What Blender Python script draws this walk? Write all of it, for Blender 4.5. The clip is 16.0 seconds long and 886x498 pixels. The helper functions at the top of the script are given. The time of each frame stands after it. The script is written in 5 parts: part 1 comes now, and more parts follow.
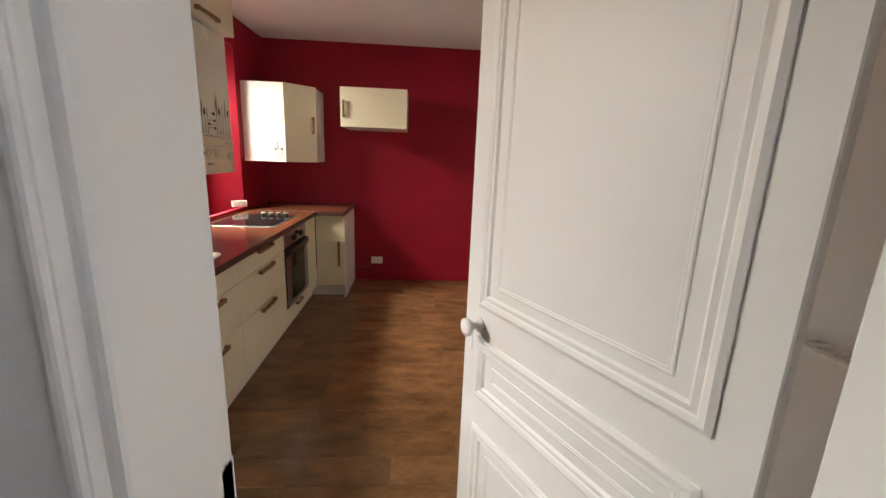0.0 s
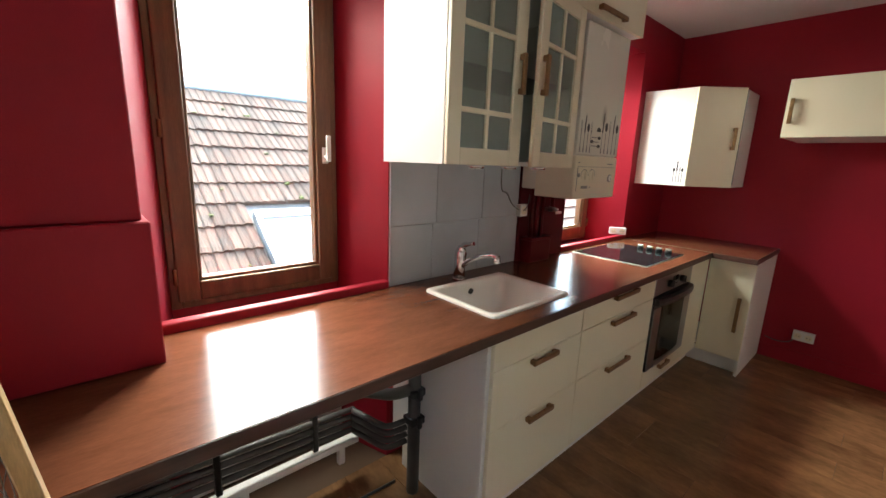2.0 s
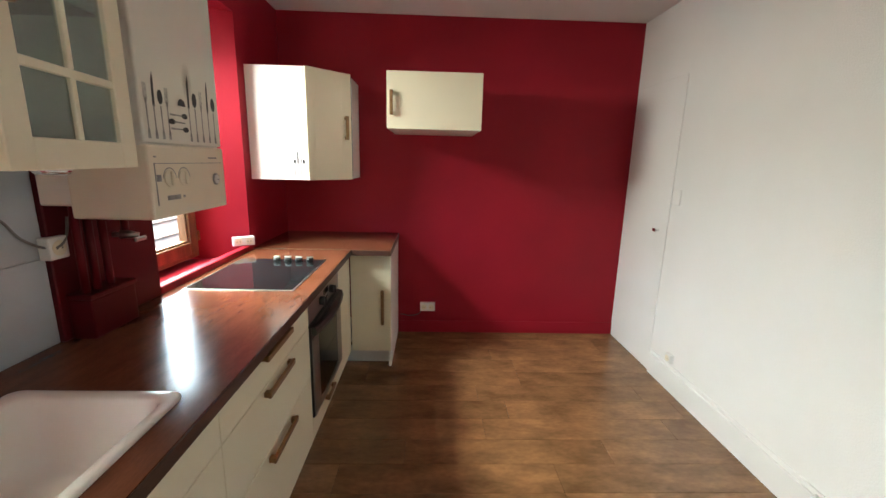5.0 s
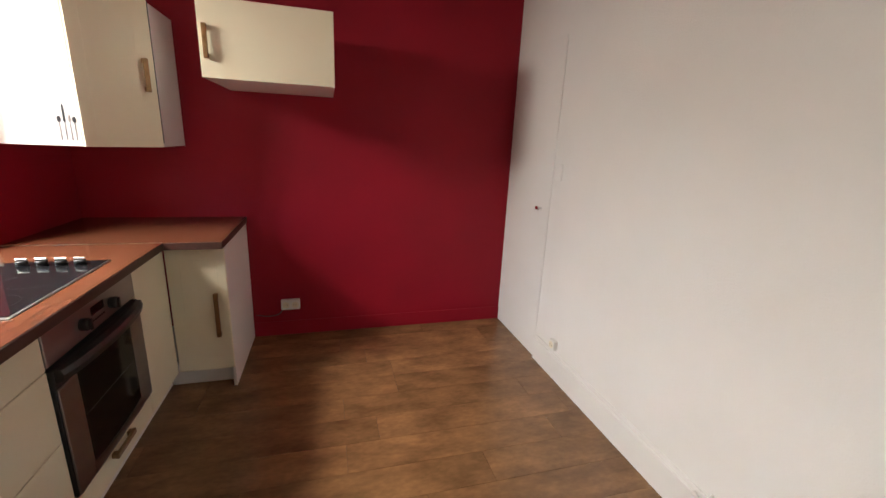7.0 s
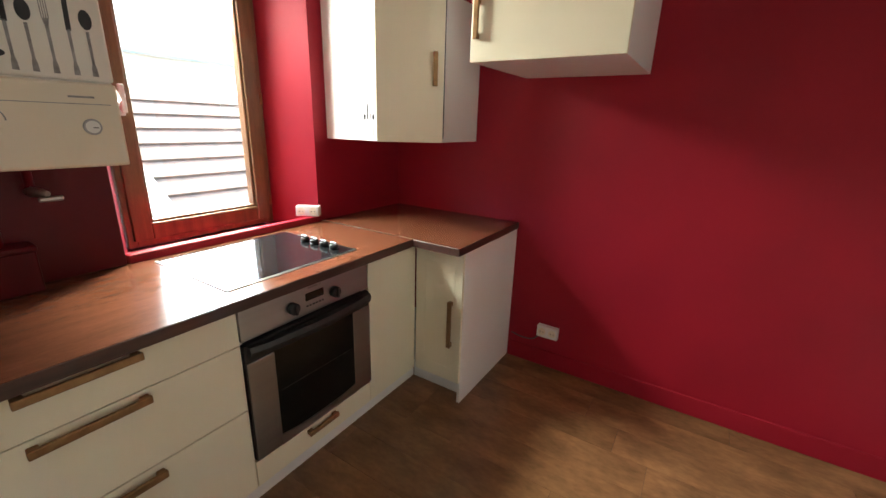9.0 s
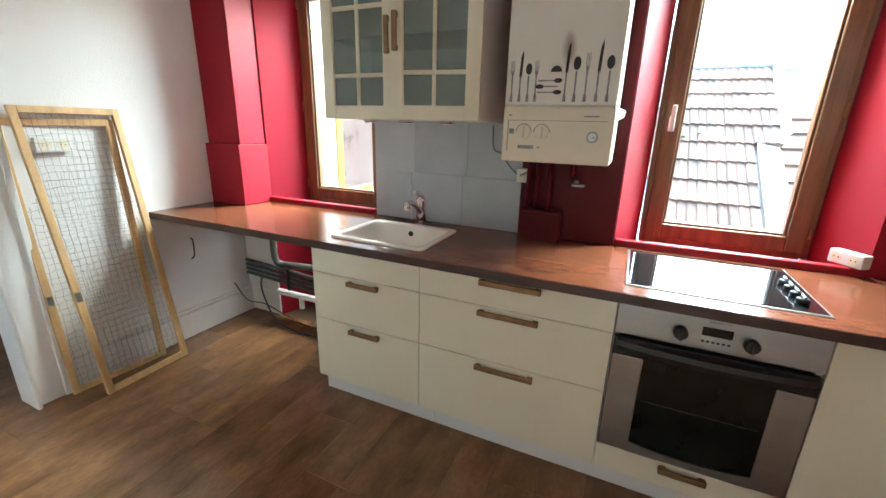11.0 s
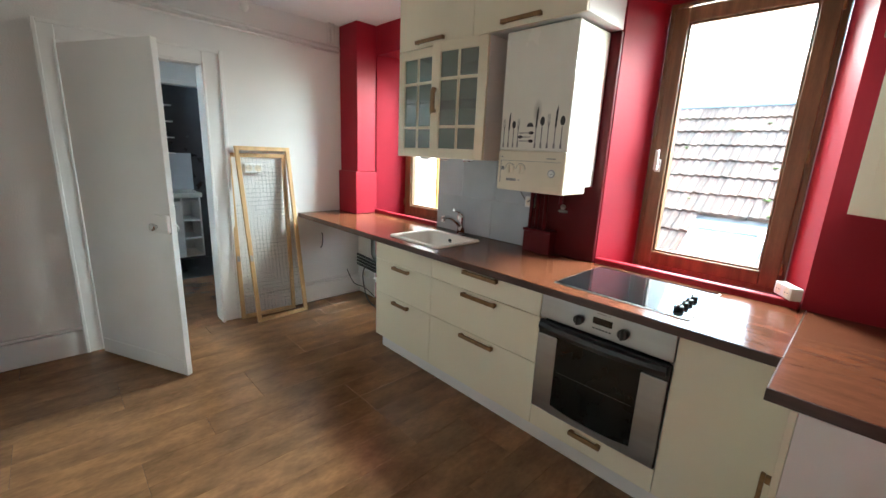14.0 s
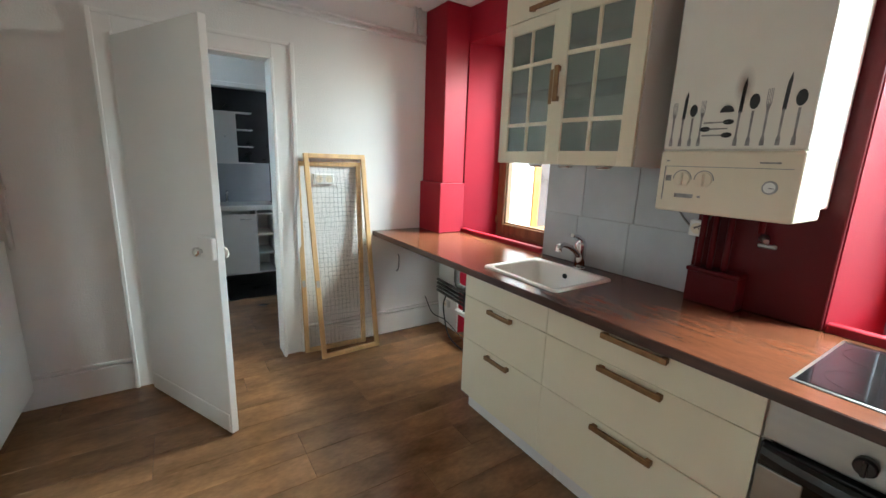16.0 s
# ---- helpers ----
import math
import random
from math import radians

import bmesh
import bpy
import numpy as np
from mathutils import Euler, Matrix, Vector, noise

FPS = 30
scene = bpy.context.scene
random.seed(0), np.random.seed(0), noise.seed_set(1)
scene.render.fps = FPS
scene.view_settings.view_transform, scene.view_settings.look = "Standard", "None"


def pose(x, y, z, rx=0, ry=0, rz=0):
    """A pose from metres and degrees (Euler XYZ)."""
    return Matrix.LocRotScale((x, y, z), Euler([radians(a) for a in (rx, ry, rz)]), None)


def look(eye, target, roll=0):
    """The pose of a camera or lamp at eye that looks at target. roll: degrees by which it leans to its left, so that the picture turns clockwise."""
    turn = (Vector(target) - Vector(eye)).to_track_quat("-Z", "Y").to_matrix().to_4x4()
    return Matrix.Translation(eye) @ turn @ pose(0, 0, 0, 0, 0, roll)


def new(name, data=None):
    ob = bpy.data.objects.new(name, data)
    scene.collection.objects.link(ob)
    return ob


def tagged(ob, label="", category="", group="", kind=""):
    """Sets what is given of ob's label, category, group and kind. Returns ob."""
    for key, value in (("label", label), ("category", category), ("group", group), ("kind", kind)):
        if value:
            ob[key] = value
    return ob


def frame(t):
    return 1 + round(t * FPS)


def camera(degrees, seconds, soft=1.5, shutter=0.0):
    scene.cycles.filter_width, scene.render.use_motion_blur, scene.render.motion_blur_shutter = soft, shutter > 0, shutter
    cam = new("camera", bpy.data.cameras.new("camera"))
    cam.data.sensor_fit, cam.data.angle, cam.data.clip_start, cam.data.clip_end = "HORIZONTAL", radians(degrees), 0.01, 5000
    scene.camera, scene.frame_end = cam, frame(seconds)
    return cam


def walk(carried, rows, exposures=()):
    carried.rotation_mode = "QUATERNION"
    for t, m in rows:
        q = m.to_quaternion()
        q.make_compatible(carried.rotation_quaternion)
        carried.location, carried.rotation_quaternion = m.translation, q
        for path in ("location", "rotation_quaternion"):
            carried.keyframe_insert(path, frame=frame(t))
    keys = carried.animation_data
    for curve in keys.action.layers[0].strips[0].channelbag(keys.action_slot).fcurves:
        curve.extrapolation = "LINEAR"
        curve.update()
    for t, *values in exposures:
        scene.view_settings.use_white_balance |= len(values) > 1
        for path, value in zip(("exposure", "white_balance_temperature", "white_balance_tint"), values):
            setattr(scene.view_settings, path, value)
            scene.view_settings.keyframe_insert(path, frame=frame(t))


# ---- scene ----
cam = camera(95.0, 16.0)
PATH = [
    (0, (1.566, -0.2, 1.421), (1.71, 1.745, 0.975), 2.2),
    (0.5, (1.577, 0.037, 1.428), (1.374, 1.965, 0.94), 1.7),
    (1, (1.613, 0.252, 1.437), (0.986, 2.089, 0.957), 1.5),
    (1.5, (1.564, 0.356, 1.427), (0.44, 1.947, 0.974), 1.2),
    (2, (1.463, 0.384, 1.429), (0.006, 1.688, 1.007), 2.1),
    (2.5, (1.397, 0.363, 1.458), (-0.271, 1.388, 1.05), 3.0),
    (3, (1.341, 0.494, 1.445), (-0.406, 1.384, 1.05), 2.9),
    (3.5, (1.231, 0.661, 1.439), (-0.364, 1.807, 1.059), 3.3),
    (4, (1.192, 0.845, 1.432), (-0.057, 2.358, 1.041), 2.3),
    (4.5, (1.143, 0.983, 1.459), (0.539, 2.844, 1.046), 1.7),
    (5, (1.159, 1.034, 1.454), (1.225, 2.988, 1.032), 1.4),
    (5.2, (1.201, 1.063, 1.455), (1.473, 2.998, 1.028), 1.8),
    (7.3, (1.469, 1.567, 1.41), (2.004, 3.421, 0.884), 2.7),
    (7.5, (1.503, 1.66, 1.41), (1.922, 3.54, 0.874), 2.8),
    (8, (1.612, 1.897, 1.415), (1.597, 3.822, 0.874), 2.9),
    (8.2, (1.642, 1.96, 1.415), (1.43, 3.871, 0.865), 2.9),
    (10.3, (1.958, 2.529, 1.381), (0.059, 2.722, 0.782), 1.0),
    (10.5, (1.974, 2.619, 1.388), (0.072, 2.496, 0.783), 1.4),
    (11, (2.061, 2.746, 1.396), (0.315, 1.96, 0.818), 1.5),
    (11.5, (2.143, 2.91, 1.41), (0.68, 1.651, 0.886), 1.3),
    (12, (2.169, 3.099, 1.43), (1.069, 1.495, 0.965), 1.3),
    (12.5, (2.153, 3.323, 1.424), (1.351, 1.55, 0.962), 1.6),
    (13, (2.207, 3.487, 1.434), (1.432, 1.689, 1.024), 2.0),
    (13.5, (2.26, 3.633, 1.451), (1.227, 1.987, 0.976), 2.1),
    (14, (2.238, 3.749, 1.45), (0.881, 2.353, 0.992), 2.5),
    (14.5, (2.187, 3.778, 1.46), (0.612, 2.629, 1.016), 2.6),
    (15, (2.113, 3.667, 1.449), (0.626, 2.404, 1.008), 2.2),
    (15.5, (2.017, 3.454, 1.428), (0.75, 1.971, 0.987), 2.3),
    (16, (1.907, 3.102, 1.417), (0.825, 1.474, 0.994), 2.0),
]
SKY, SUN, PANEL = 0.15, 0.6, 1.6
EXPOSURES = [(0, 4.4, 7600, 3), (0.6, 4.1, 7400, 3), (1, 4.05, 7300, 3), (1.5, 4.3, 7200, 2), (2, 4.3, 6800, -4), (3.4, 4.05, 6600, -7), (4.0, 4.15, 6800, -7), (4.5, 4.8, 6700, -7), (5, 4.75, 6600, -8), (7.4, 4.4, 7200, 6), (8, 4.45, 7200, 2), (10.4, 5.0, 6100, -11), (11.5, 4.9, 6050, -12), (13, 4.7, 6100, -11), (14.5, 4.8, 5950, -13), (16, 4.75, 5950, -13)]
walk(cam, [(t, look(e, g, r)) for t, e, g, r in PATH], EXPOSURES)

# ---- light ----
world = bpy.data.worlds.new("world")
scene.world = world
world.use_nodes = True
wn, wl = world.node_tree.nodes, world.node_tree.links
sky = wn.new("ShaderNodeTexSky")
sky.sky_type, sky.sun_disc = "NISHITA", False
sky.sun_elevation, sky.sun_rotation = radians(56), radians(-66)
sky.air_density, sky.dust_density, sky.ozone_density = 1.0, 2.0, 1.0
wn["Background"].inputs["Strength"].default_value = SKY
wl.new(sky.outputs[0], wn["Background"].inputs["Color"])
sun = new("sun", bpy.data.lights.new("sun", "SUN"))
sun.data.energy, sun.data.angle, sun.data.color = SUN, radians(85), (1.0, 0.96, 0.90)
sun.matrix_world = look((-6.6, 3.0, 10.7), (0, 0, 0))
for wy, watts in ((0.932, 0.75 * PANEL), (3.188, 1.3 * PANEL)):
    # added area lamp in the top of each window opening, boosting the sky light
    panel = new("sky_light", bpy.data.lights.new("sky_light", "AREA"))
    panel.data.shape, panel.data.size, panel.data.size_y, panel.data.energy = "RECTANGLE", 0.54, 0.34, watts
    panel.data.color, panel.data.spread = (1.0, 0.98, 0.95), radians(120)
    panel.matrix_world = look((-0.37, wy, 2.13), (0.63, wy, 1.2))


# ---- materials ----
def material(name, color, rough=0.5, metal=0.0, var=0.08, scale=6.0, fine=60.0, bump=0.1, coat=0.0, spread=0.0, rvar=0.1, stretch=(1, 1, 1), dark=None, width=0.18, grain=0.0, island=False, spec=0.5):
    """Principled surface with variation at two scales, fine relief and an own tone for each piece."""
    m = bpy.data.materials.new(name)
    m.use_nodes = True
    n, l = m.node_tree.nodes, m.node_tree.links
    b = n["Principled BSDF"]
    tc, mp = n.new("ShaderNodeTexCoord"), n.new("ShaderNodeMapping")
    mp.inputs["Scale"].default_value = stretch
    l.new(tc.outputs["Object"], mp.inputs["Vector"])
    if spread:
        own, far = n.new("ShaderNodeObjectInfo"), n.new("ShaderNodeVectorMath")
        far.operation = "SCALE"
        far.inputs[0].default_value = (37.0, 53.0, 71.0)
        l.new(own.outputs["Random"], far.inputs["Scale"])
        l.new(far.outputs[0], mp.inputs["Location"])
    big, small = n.new("ShaderNodeTexNoise"), n.new("ShaderNodeTexNoise")
    big.inputs["Scale"].default_value, big.inputs["Detail"].default_value = scale, 4
    small.inputs["Scale"].default_value, small.inputs["Detail"].default_value = fine, 3
    for q in (big, small):
        l.new(mp.outputs[0], q.inputs["Vector"])
    mix = n.new("ShaderNodeMix")
    mix.data_type = "RGBA"
    c = Vector(color)
    d = Vector(dark) if dark else c * (1 - 2 * var)
    mix.inputs["A"].default_value = (*d, 1)
    mix.inputs["B"].default_value = (*(c * (1 + var * 0.6)), 1)
    ramp = n.new("ShaderNodeMapRange")
    ramp.inputs["From Min"].default_value, ramp.inputs["From Max"].default_value = 0.5 - width, 0.5 + width
    l.new(big.outputs[0], ramp.inputs["Value"])
    l.new(ramp.outputs[0], mix.inputs["Factor"])
    out = mix.outputs["Result"]
    if grain:
        streak, gm = n.new("ShaderNodeMapRange"), n.new("ShaderNodeHueSaturation")
        streak.inputs["From Min"].default_value, streak.inputs["From Max"].default_value = 0.3, 0.7
        streak.inputs["To Min"].default_value, streak.inputs["To Max"].default_value = 1 - grain, 1 + grain
        l.new(small.outputs[0], streak.inputs["Value"])
        l.new(streak.outputs[0], gm.inputs["Value"])
        l.new(out, gm.inputs["Color"])
        out = gm.outputs[0]
    if spread:
        info, hsv, mr = n.new("ShaderNodeObjectInfo"), n.new("ShaderNodeHueSaturation"), n.new("ShaderNodeMapRange")
        mr.inputs["To Min"].default_value, mr.inputs["To Max"].default_value = 1 - spread, 1 + spread
        l.new(n.new("ShaderNodeNewGeometry").outputs["Random Per Island"] if island else info.outputs["Random"], mr.inputs["Value"])
        l.new(mr.outputs[0], hsv.inputs["Value"])
        l.new(out, hsv.inputs["Color"])
        out = hsv.outputs[0]
    l.new(out, b.inputs["Base Color"])
    rr = n.new("ShaderNodeMapRange")
    rr.inputs["To Min"].default_value, rr.inputs["To Max"].default_value = max(0.02, rough - rvar), min(1, rough + rvar)
    l.new(big.outputs[0], rr.inputs["Value"])
    l.new(rr.outputs[0], b.inputs["Roughness"])
    b.inputs["Metallic"].default_value, b.inputs["Coat Weight"].default_value = metal, coat
    b.inputs["Specular IOR Level"].default_value = spec
    if bump:
        bp = n.new("ShaderNodeBump")
        bp.inputs["Strength"].default_value, bp.inputs["Distance"].default_value = bump, 0.004
        l.new(small.outputs[0], bp.inputs["Height"])
        l.new(bp.outputs[0], b.inputs["Normal"])
    return m


def glass(name, color=(1, 1, 1), rough=0.0, thin=True):
    m = bpy.data.materials.new(name)
    m.use_nodes = True
    n, l = m.node_tree.nodes, m.node_tree.links
    n.remove(n["Principled BSDF"])
    tr, gl, mx, fr = n.new("ShaderNodeBsdfTransparent"), n.new("ShaderNodeBsdfGlossy"), n.new("ShaderNodeMixShader"), n.new("ShaderNodeLayerWeight")
    tr.inputs["Color"].default_value = (*color, 1)
    gl.inputs["Roughness"].default_value = rough
    steep, share = n.new("ShaderNodeMath"), n.new("ShaderNodeMath")
    steep.operation, share.operation = "POWER", "MULTIPLY_ADD"
    steep.inputs[1].default_value = 5.0
    share.inputs[1].default_value, share.inputs[2].default_value = 0.7, 0.03
    l.new(fr.outputs["Facing"], steep.inputs[0])
    l.new(steep.outputs[0], share.inputs[0])
    l.new(share.outputs[0], mx.inputs[0])
    l.new(tr.outputs[0], mx.inputs[1])
    l.new(gl.outputs[0], mx.inputs[2])
    l.new(mx.outputs[0], n["Material Output"].inputs["Surface"])
    return m


RED = material("red_paint", (0.31, 0.005, 0.021), 0.55, var=0.06, scale=2.5, fine=220, bump=0.12, spec=0.3)
# dark red gloss; base colour lowered further to hold the boiler's shade
RED_GLOSS_SHADED = material("red_gloss_paint_shaded", (0.09, 0.0018, 0.006), 0.4, var=0.08, scale=3, fine=150, bump=0.08, spec=0.2)
WHITE = material("white_wall_paint", (0.78, 0.76, 0.74), 0.8, var=0.025, scale=1.4, fine=170, bump=0.35)
WOODCHIP = material("white_textured_paper", (0.78, 0.76, 0.74), 0.85, var=0.025, scale=1.4, fine=110, bump=0.5)
CEIL = material("ceiling_paint", (0.78, 0.75, 0.74), 0.85, var=0.02, scale=1.2, fine=140, bump=0.2)
GLOSSW = material("white_gloss_paint", (0.78, 0.76, 0.74), 0.45, var=0.02, scale=2.5, fine=90, bump=0.08)
CREAM = material("cream_lacquer", (0.80, 0.73, 0.56), 0.38, var=0.015, scale=2, fine=80, bump=0.02)
SIDE = material("white_melamine", (0.78, 0.75, 0.72), 0.4, var=0.015, scale=2, fine=90, bump=0.02)
BRONZE = material("bronze_brown_metal", (0.30, 0.17, 0.075), 0.42, metal=0.55, var=0.15, scale=30, fine=300, bump=0.1)
TOP = material("cherry_laminate", (0.145, 0.050, 0.026), 0.18, var=0.14, scale=6, fine=60, bump=0.03, stretch=(4, 0.9, 4), rvar=0.07, width=0.25, grain=0.1, spec=0.33)
TOPEDGE = material("dark_worktop_edge", (0.07, 0.03, 0.022), 0.4, var=0.2, scale=9, fine=60, bump=0.05, stretch=(7, 0.6, 7))
FLOOR = material("vinyl_plank", (0.27, 0.138, 0.064), 0.22, var=0.15, scale=4.5, fine=30, bump=0.05, spread=0.15, stretch=(1.0, 2.0, 1), rvar=0.07, dark=(0.135, 0.067, 0.032), width=0.22, grain=0.12, spec=0.6)
GAPF = material("plank_joint", (0.095, 0.05, 0.026), 0.7)
TILE = material("grey_tile", (0.46, 0.48, 0.51), 0.22, var=0.07, scale=3, fine=40, bump=0.05, spread=0.07)
GROUT = material("grout", (0.5, 0.5, 0.5), 0.85)
CERAMIC = material("cream_sink_composite", (0.83, 0.78, 0.72), 0.22, var=0.02, scale=5, bump=0.01)
CHROME = material("chrome", (0.75, 0.75, 0.76), 0.16, metal=1.0, var=0.03, bump=0.0, rvar=0.05)
STEEL = material("brushed_steel", (0.38, 0.375, 0.37), 0.34, metal=1.0, var=0.05, scale=4, fine=200, bump=0.05, stretch=(1, 0.1, 6))
BLACK = material("black_plastic", (0.018, 0.018, 0.02), 0.35, var=0.1)
BLACKGLASS = material("black_ceramic_glass", (0.012, 0.012, 0.014), 0.06, var=0.1, bump=0.0, rvar=0.03)
OVENGLASS = material("oven_door_glass", (0.008, 0.010, 0.010), 0.08, var=0.2, bump=0.0, rvar=0.03, spec=0.25)
WOOD = material("oak_stained_frame", (0.20, 0.098, 0.043), 0.4, var=0.18, scale=6, fine=90, bump=0.12, stretch=(6, 6, 0.5), grain=0.15)
PINE = material("pale_pine", (0.62, 0.40, 0.19), 0.55, var=0.12, scale=5, fine=90, bump=0.12, stretch=(5, 5, 0.6), grain=0.12)
BOILER = material("boiler_enamel", (0.80, 0.77, 0.69), 0.25, var=0.02, scale=3, bump=0.01)
BOILERP = material("yellowed_plastic", (0.78, 0.70, 0.55), 0.42, var=0.03, scale=5, bump=0.02)
INK = material("dark_print", (0.03, 0.03, 0.035), 0.5, var=0.2)
GREYINK = material("grey_print", (0.30, 0.29, 0.28), 0.5, var=0.25, scale=40)
PLASTIC = material("white_plastic", (0.78, 0.77, 0.73), 0.4, var=0.02, bump=0.0)
PVC = material("grey_pipe", (0.085, 0.082, 0.08), 0.5, var=0.15)
PIPE = material("painted_pipe", (0.75, 0.72, 0.70), 0.4, var=0.05, scale=12)
RADIATOR = material("radiator_enamel", (0.80, 0.78, 0.75), 0.35, var=0.02, bump=0.01)
WIRE = material("grey_netting", (0.09, 0.093, 0.097), 0.5, var=0.2)
BLIND = material("white_blind_behind_glass", (0.75, 0.76, 0.78), 0.12, var=0.03, bump=0.0)
DIMPANE = material("brown_blind_behind_glass", (0.085, 0.058, 0.05), 0.3, var=0.15, scale=5, bump=0.0)
RTILE = material("weathered_clay_tile", (0.105, 0.058, 0.042), 0.9, var=0.3, scale=4, fine=40, bump=0.5, spread=0.42, dark=(0.062, 0.044, 0.034))
RTILES = material("weathered_clay_tile", (0.105, 0.058, 0.042), 0.9, var=0.3, scale=4, fine=40, bump=0.5, spread=0.42, island=True, dark=(0.062, 0.044, 0.034))
SLATE = material("pale_far_roof", (0.30, 0.285, 0.27), 0.85, var=0.15, scale=1.5, fine=12, bump=0.3)
RENDERW = material("house_render", (0.65, 0.62, 0.57), 0.9, var=0.08, scale=1, fine=30, bump=0.3)
ZINC = material("zinc_flashing", (0.36, 0.40, 0.44), 0.4, metal=0.6, var=0.1)
DARKTILE = material("black_wall_tile", (0.018, 0.016, 0.016), 0.3, var=0.2)
GROUND = material("yard_ground", (0.16, 0.15, 0.13), 0.95, var=0.3, scale=0.8, fine=9, bump=0.5)
MIRROR = material("mirror_glass", (0.9, 0.9, 0.9), 0.02, metal=1.0, var=0.0, bump=0.0, rvar=0.0)
YELLOWWOOD = material("yellow_stained_wood", (0.32, 0.135, 0.012), 0.45, var=0.12, scale=5, fine=60, bump=0.05, stretch=(4, 4, 0.5))
MOSS = material("moss", (0.10, 0.13, 0.03), 0.95, var=0.3, scale=20, bump=0.6)
GREYCABLE = material("grey_cable", (0.17, 0.16, 0.15), 0.5, var=0.05)
BULB = material("lamp_holder", (0.75, 0.74, 0.70), 0.4, var=0.02)
PANE = glass("window_glass")
CABGLASS = glass("cabinet_glass", (0.80, 0.86, 0.83), 0.02)
cn, cl = CABGLASS.node_tree.nodes, CABGLASS.node_tree.links
haze, veil = cn.new("ShaderNodeBsdfDiffuse"), cn.new("ShaderNodeMixShader")
haze.inputs["Color"].default_value, veil.inputs[0].default_value = (0.46, 0.51, 0.48, 1), 0.34
old = cn["Material Output"].inputs["Surface"].links[0].from_socket
cl.new(old, veil.inputs[1])
cl.new(haze.outputs[0], veil.inputs[2])
cl.new(veil.outputs[0], cn["Material Output"].inputs["Surface"])
ZONE = material("faint_zone_print", (0.026, 0.026, 0.028), 0.2, var=0.1)
TEAL = material("teal_pad", (0.07, 0.20, 0.185), 0.8, var=0.15, scale=60)

# ---- mesh helpers ----
LOC = {}


def bm_box(bm, a, b, bevel=0.0, seg=1):
    """Box between two corners, with worn edges."""
    x0, y0, z0 = (min(p, q) for p, q in zip(a, b))
    x1, y1, z1 = (max(p, q) for p, q in zip(a, b))
    v = [bm.verts.new(p) for p in ((x0, y0, z0), (x1, y0, z0), (x1, y1, z0), (x0, y1, z0), (x0, y0, z1), (x1, y0, z1), (x1, y1, z1), (x0, y1, z1))]
    f = [bm.faces.new([v[i] for i in q]) for q in ((3, 2, 1, 0), (4, 5, 6, 7), (0, 1, 5, 4), (1, 2, 6, 5), (2, 3, 7, 6), (3, 0, 4, 7))]
    if bevel:
        e = list({e for q in f for e in q.edges})
        bmesh.ops.bevel(bm, geom=e, offset=bevel, segments=seg, affect="EDGES", profile=0.5)
    return bm


def boxes(*items, bevel=0.0, seg=1):
    bm = bmesh.new()
    for a, b in items:
        bm_box(bm, a, b, bevel, seg)
    return bm


def box(a, b, bevel=0.0, seg=1):
    return bm_box(bmesh.new(), a, b, bevel, seg)


def prism(plan, z0, z1, bevel=0.0, seg=1, bm=None):
    """Plan outline (counter-clockwise) raised from z0 to z1."""
    bm = bm or bmesh.new()
    lo = [bm.verts.new((x, y, z0)) for x, y in plan]
    hi = [bm.verts.new((x, y, z1)) for x, y in plan]
    f = [bm.faces.new(lo[::-1]), bm.faces.new(hi)]
    k = len(plan)
    f += [bm.faces.new((lo[i], lo[(i + 1) % k], hi[(i + 1) % k], hi[i])) for i in range(k)]
    if bevel:
        bmesh.ops.bevel(bm, geom=list({e for q in f for e in q.edges}), offset=bevel, segments=seg, affect="EDGES", profile=0.5)
    return bm


def rod(path, r, n=10, bm=None, cap=True):
    """Round bar along a line of points."""
    bm = bm or bmesh.new()
    path = [Vector(p) for p in path]
    rings = []
    for i, p in enumerate(path):
        d = (path[min(i + 1, len(path) - 1)] - path[max(i - 1, 0)]).normalized()
        side = d.cross(Vector((0, 0, 1)) if abs(d.z) < 0.9 else Vector((1, 0, 0))).normalized()
        up = side.cross(d)
        rad = r[i] if isinstance(r, (list, tuple)) else r
        rings.append([bm.verts.new(p + rad * (math.cos(2 * math.pi * k / n) * side + math.sin(2 * math.pi * k / n) * up)) for k in range(n)])
    for s, t in zip(rings, rings[1:]):
        for k in range(n):
            bm.faces.new((s[k], s[(k + 1) % n], t[(k + 1) % n], t[k])).smooth = True
    if cap:
        bm.faces.new(rings[0][::-1])
        bm.faces.new(rings[-1])
    return bm


def disc(center, axis, r, h, n=20, bm=None, bevel=0.0):
    """Short round turning from center along axis."""
    a = Vector(axis).normalized()
    c = Vector(center)
    if bevel:
        return rod([c, c + a * (h - bevel), c + a * h], [r, r, r - bevel], n, bm)
    return rod([c, c + a * h], r, n, bm)


def smooth_path(pts, k=6):
    """Rounded line through points (Catmull-Rom)."""
    p = [Vector(q) for q in pts]
    p = [2 * p[0] - p[1]] + p + [2 * p[-1] - p[-2]]
    out = []
    for i in range(1, len(p) - 2):
        for j in range(k):
            t = j / k
            out.append(0.5 * ((2 * p[i]) + (p[i + 1] - p[i - 1]) * t + (2 * p[i - 1] - 5 * p[i] + 4 * p[i + 1] - p[i + 2]) * t * t + (3 * p[i] - p[i - 1] - 3 * p[i + 1] + p[i + 2]) * t ** 3))
    return out + [p[-2]]


def thing(name, loc, label="", category="", group="", kind="", turn=None):
    ob = new(name)
    ob.empty_display_size = 0.1
    ob.matrix_world = Matrix.Translation(loc) if turn is None else turn
    LOC[ob.name] = Vector(loc)
    return tagged(ob, label, category, group, kind)


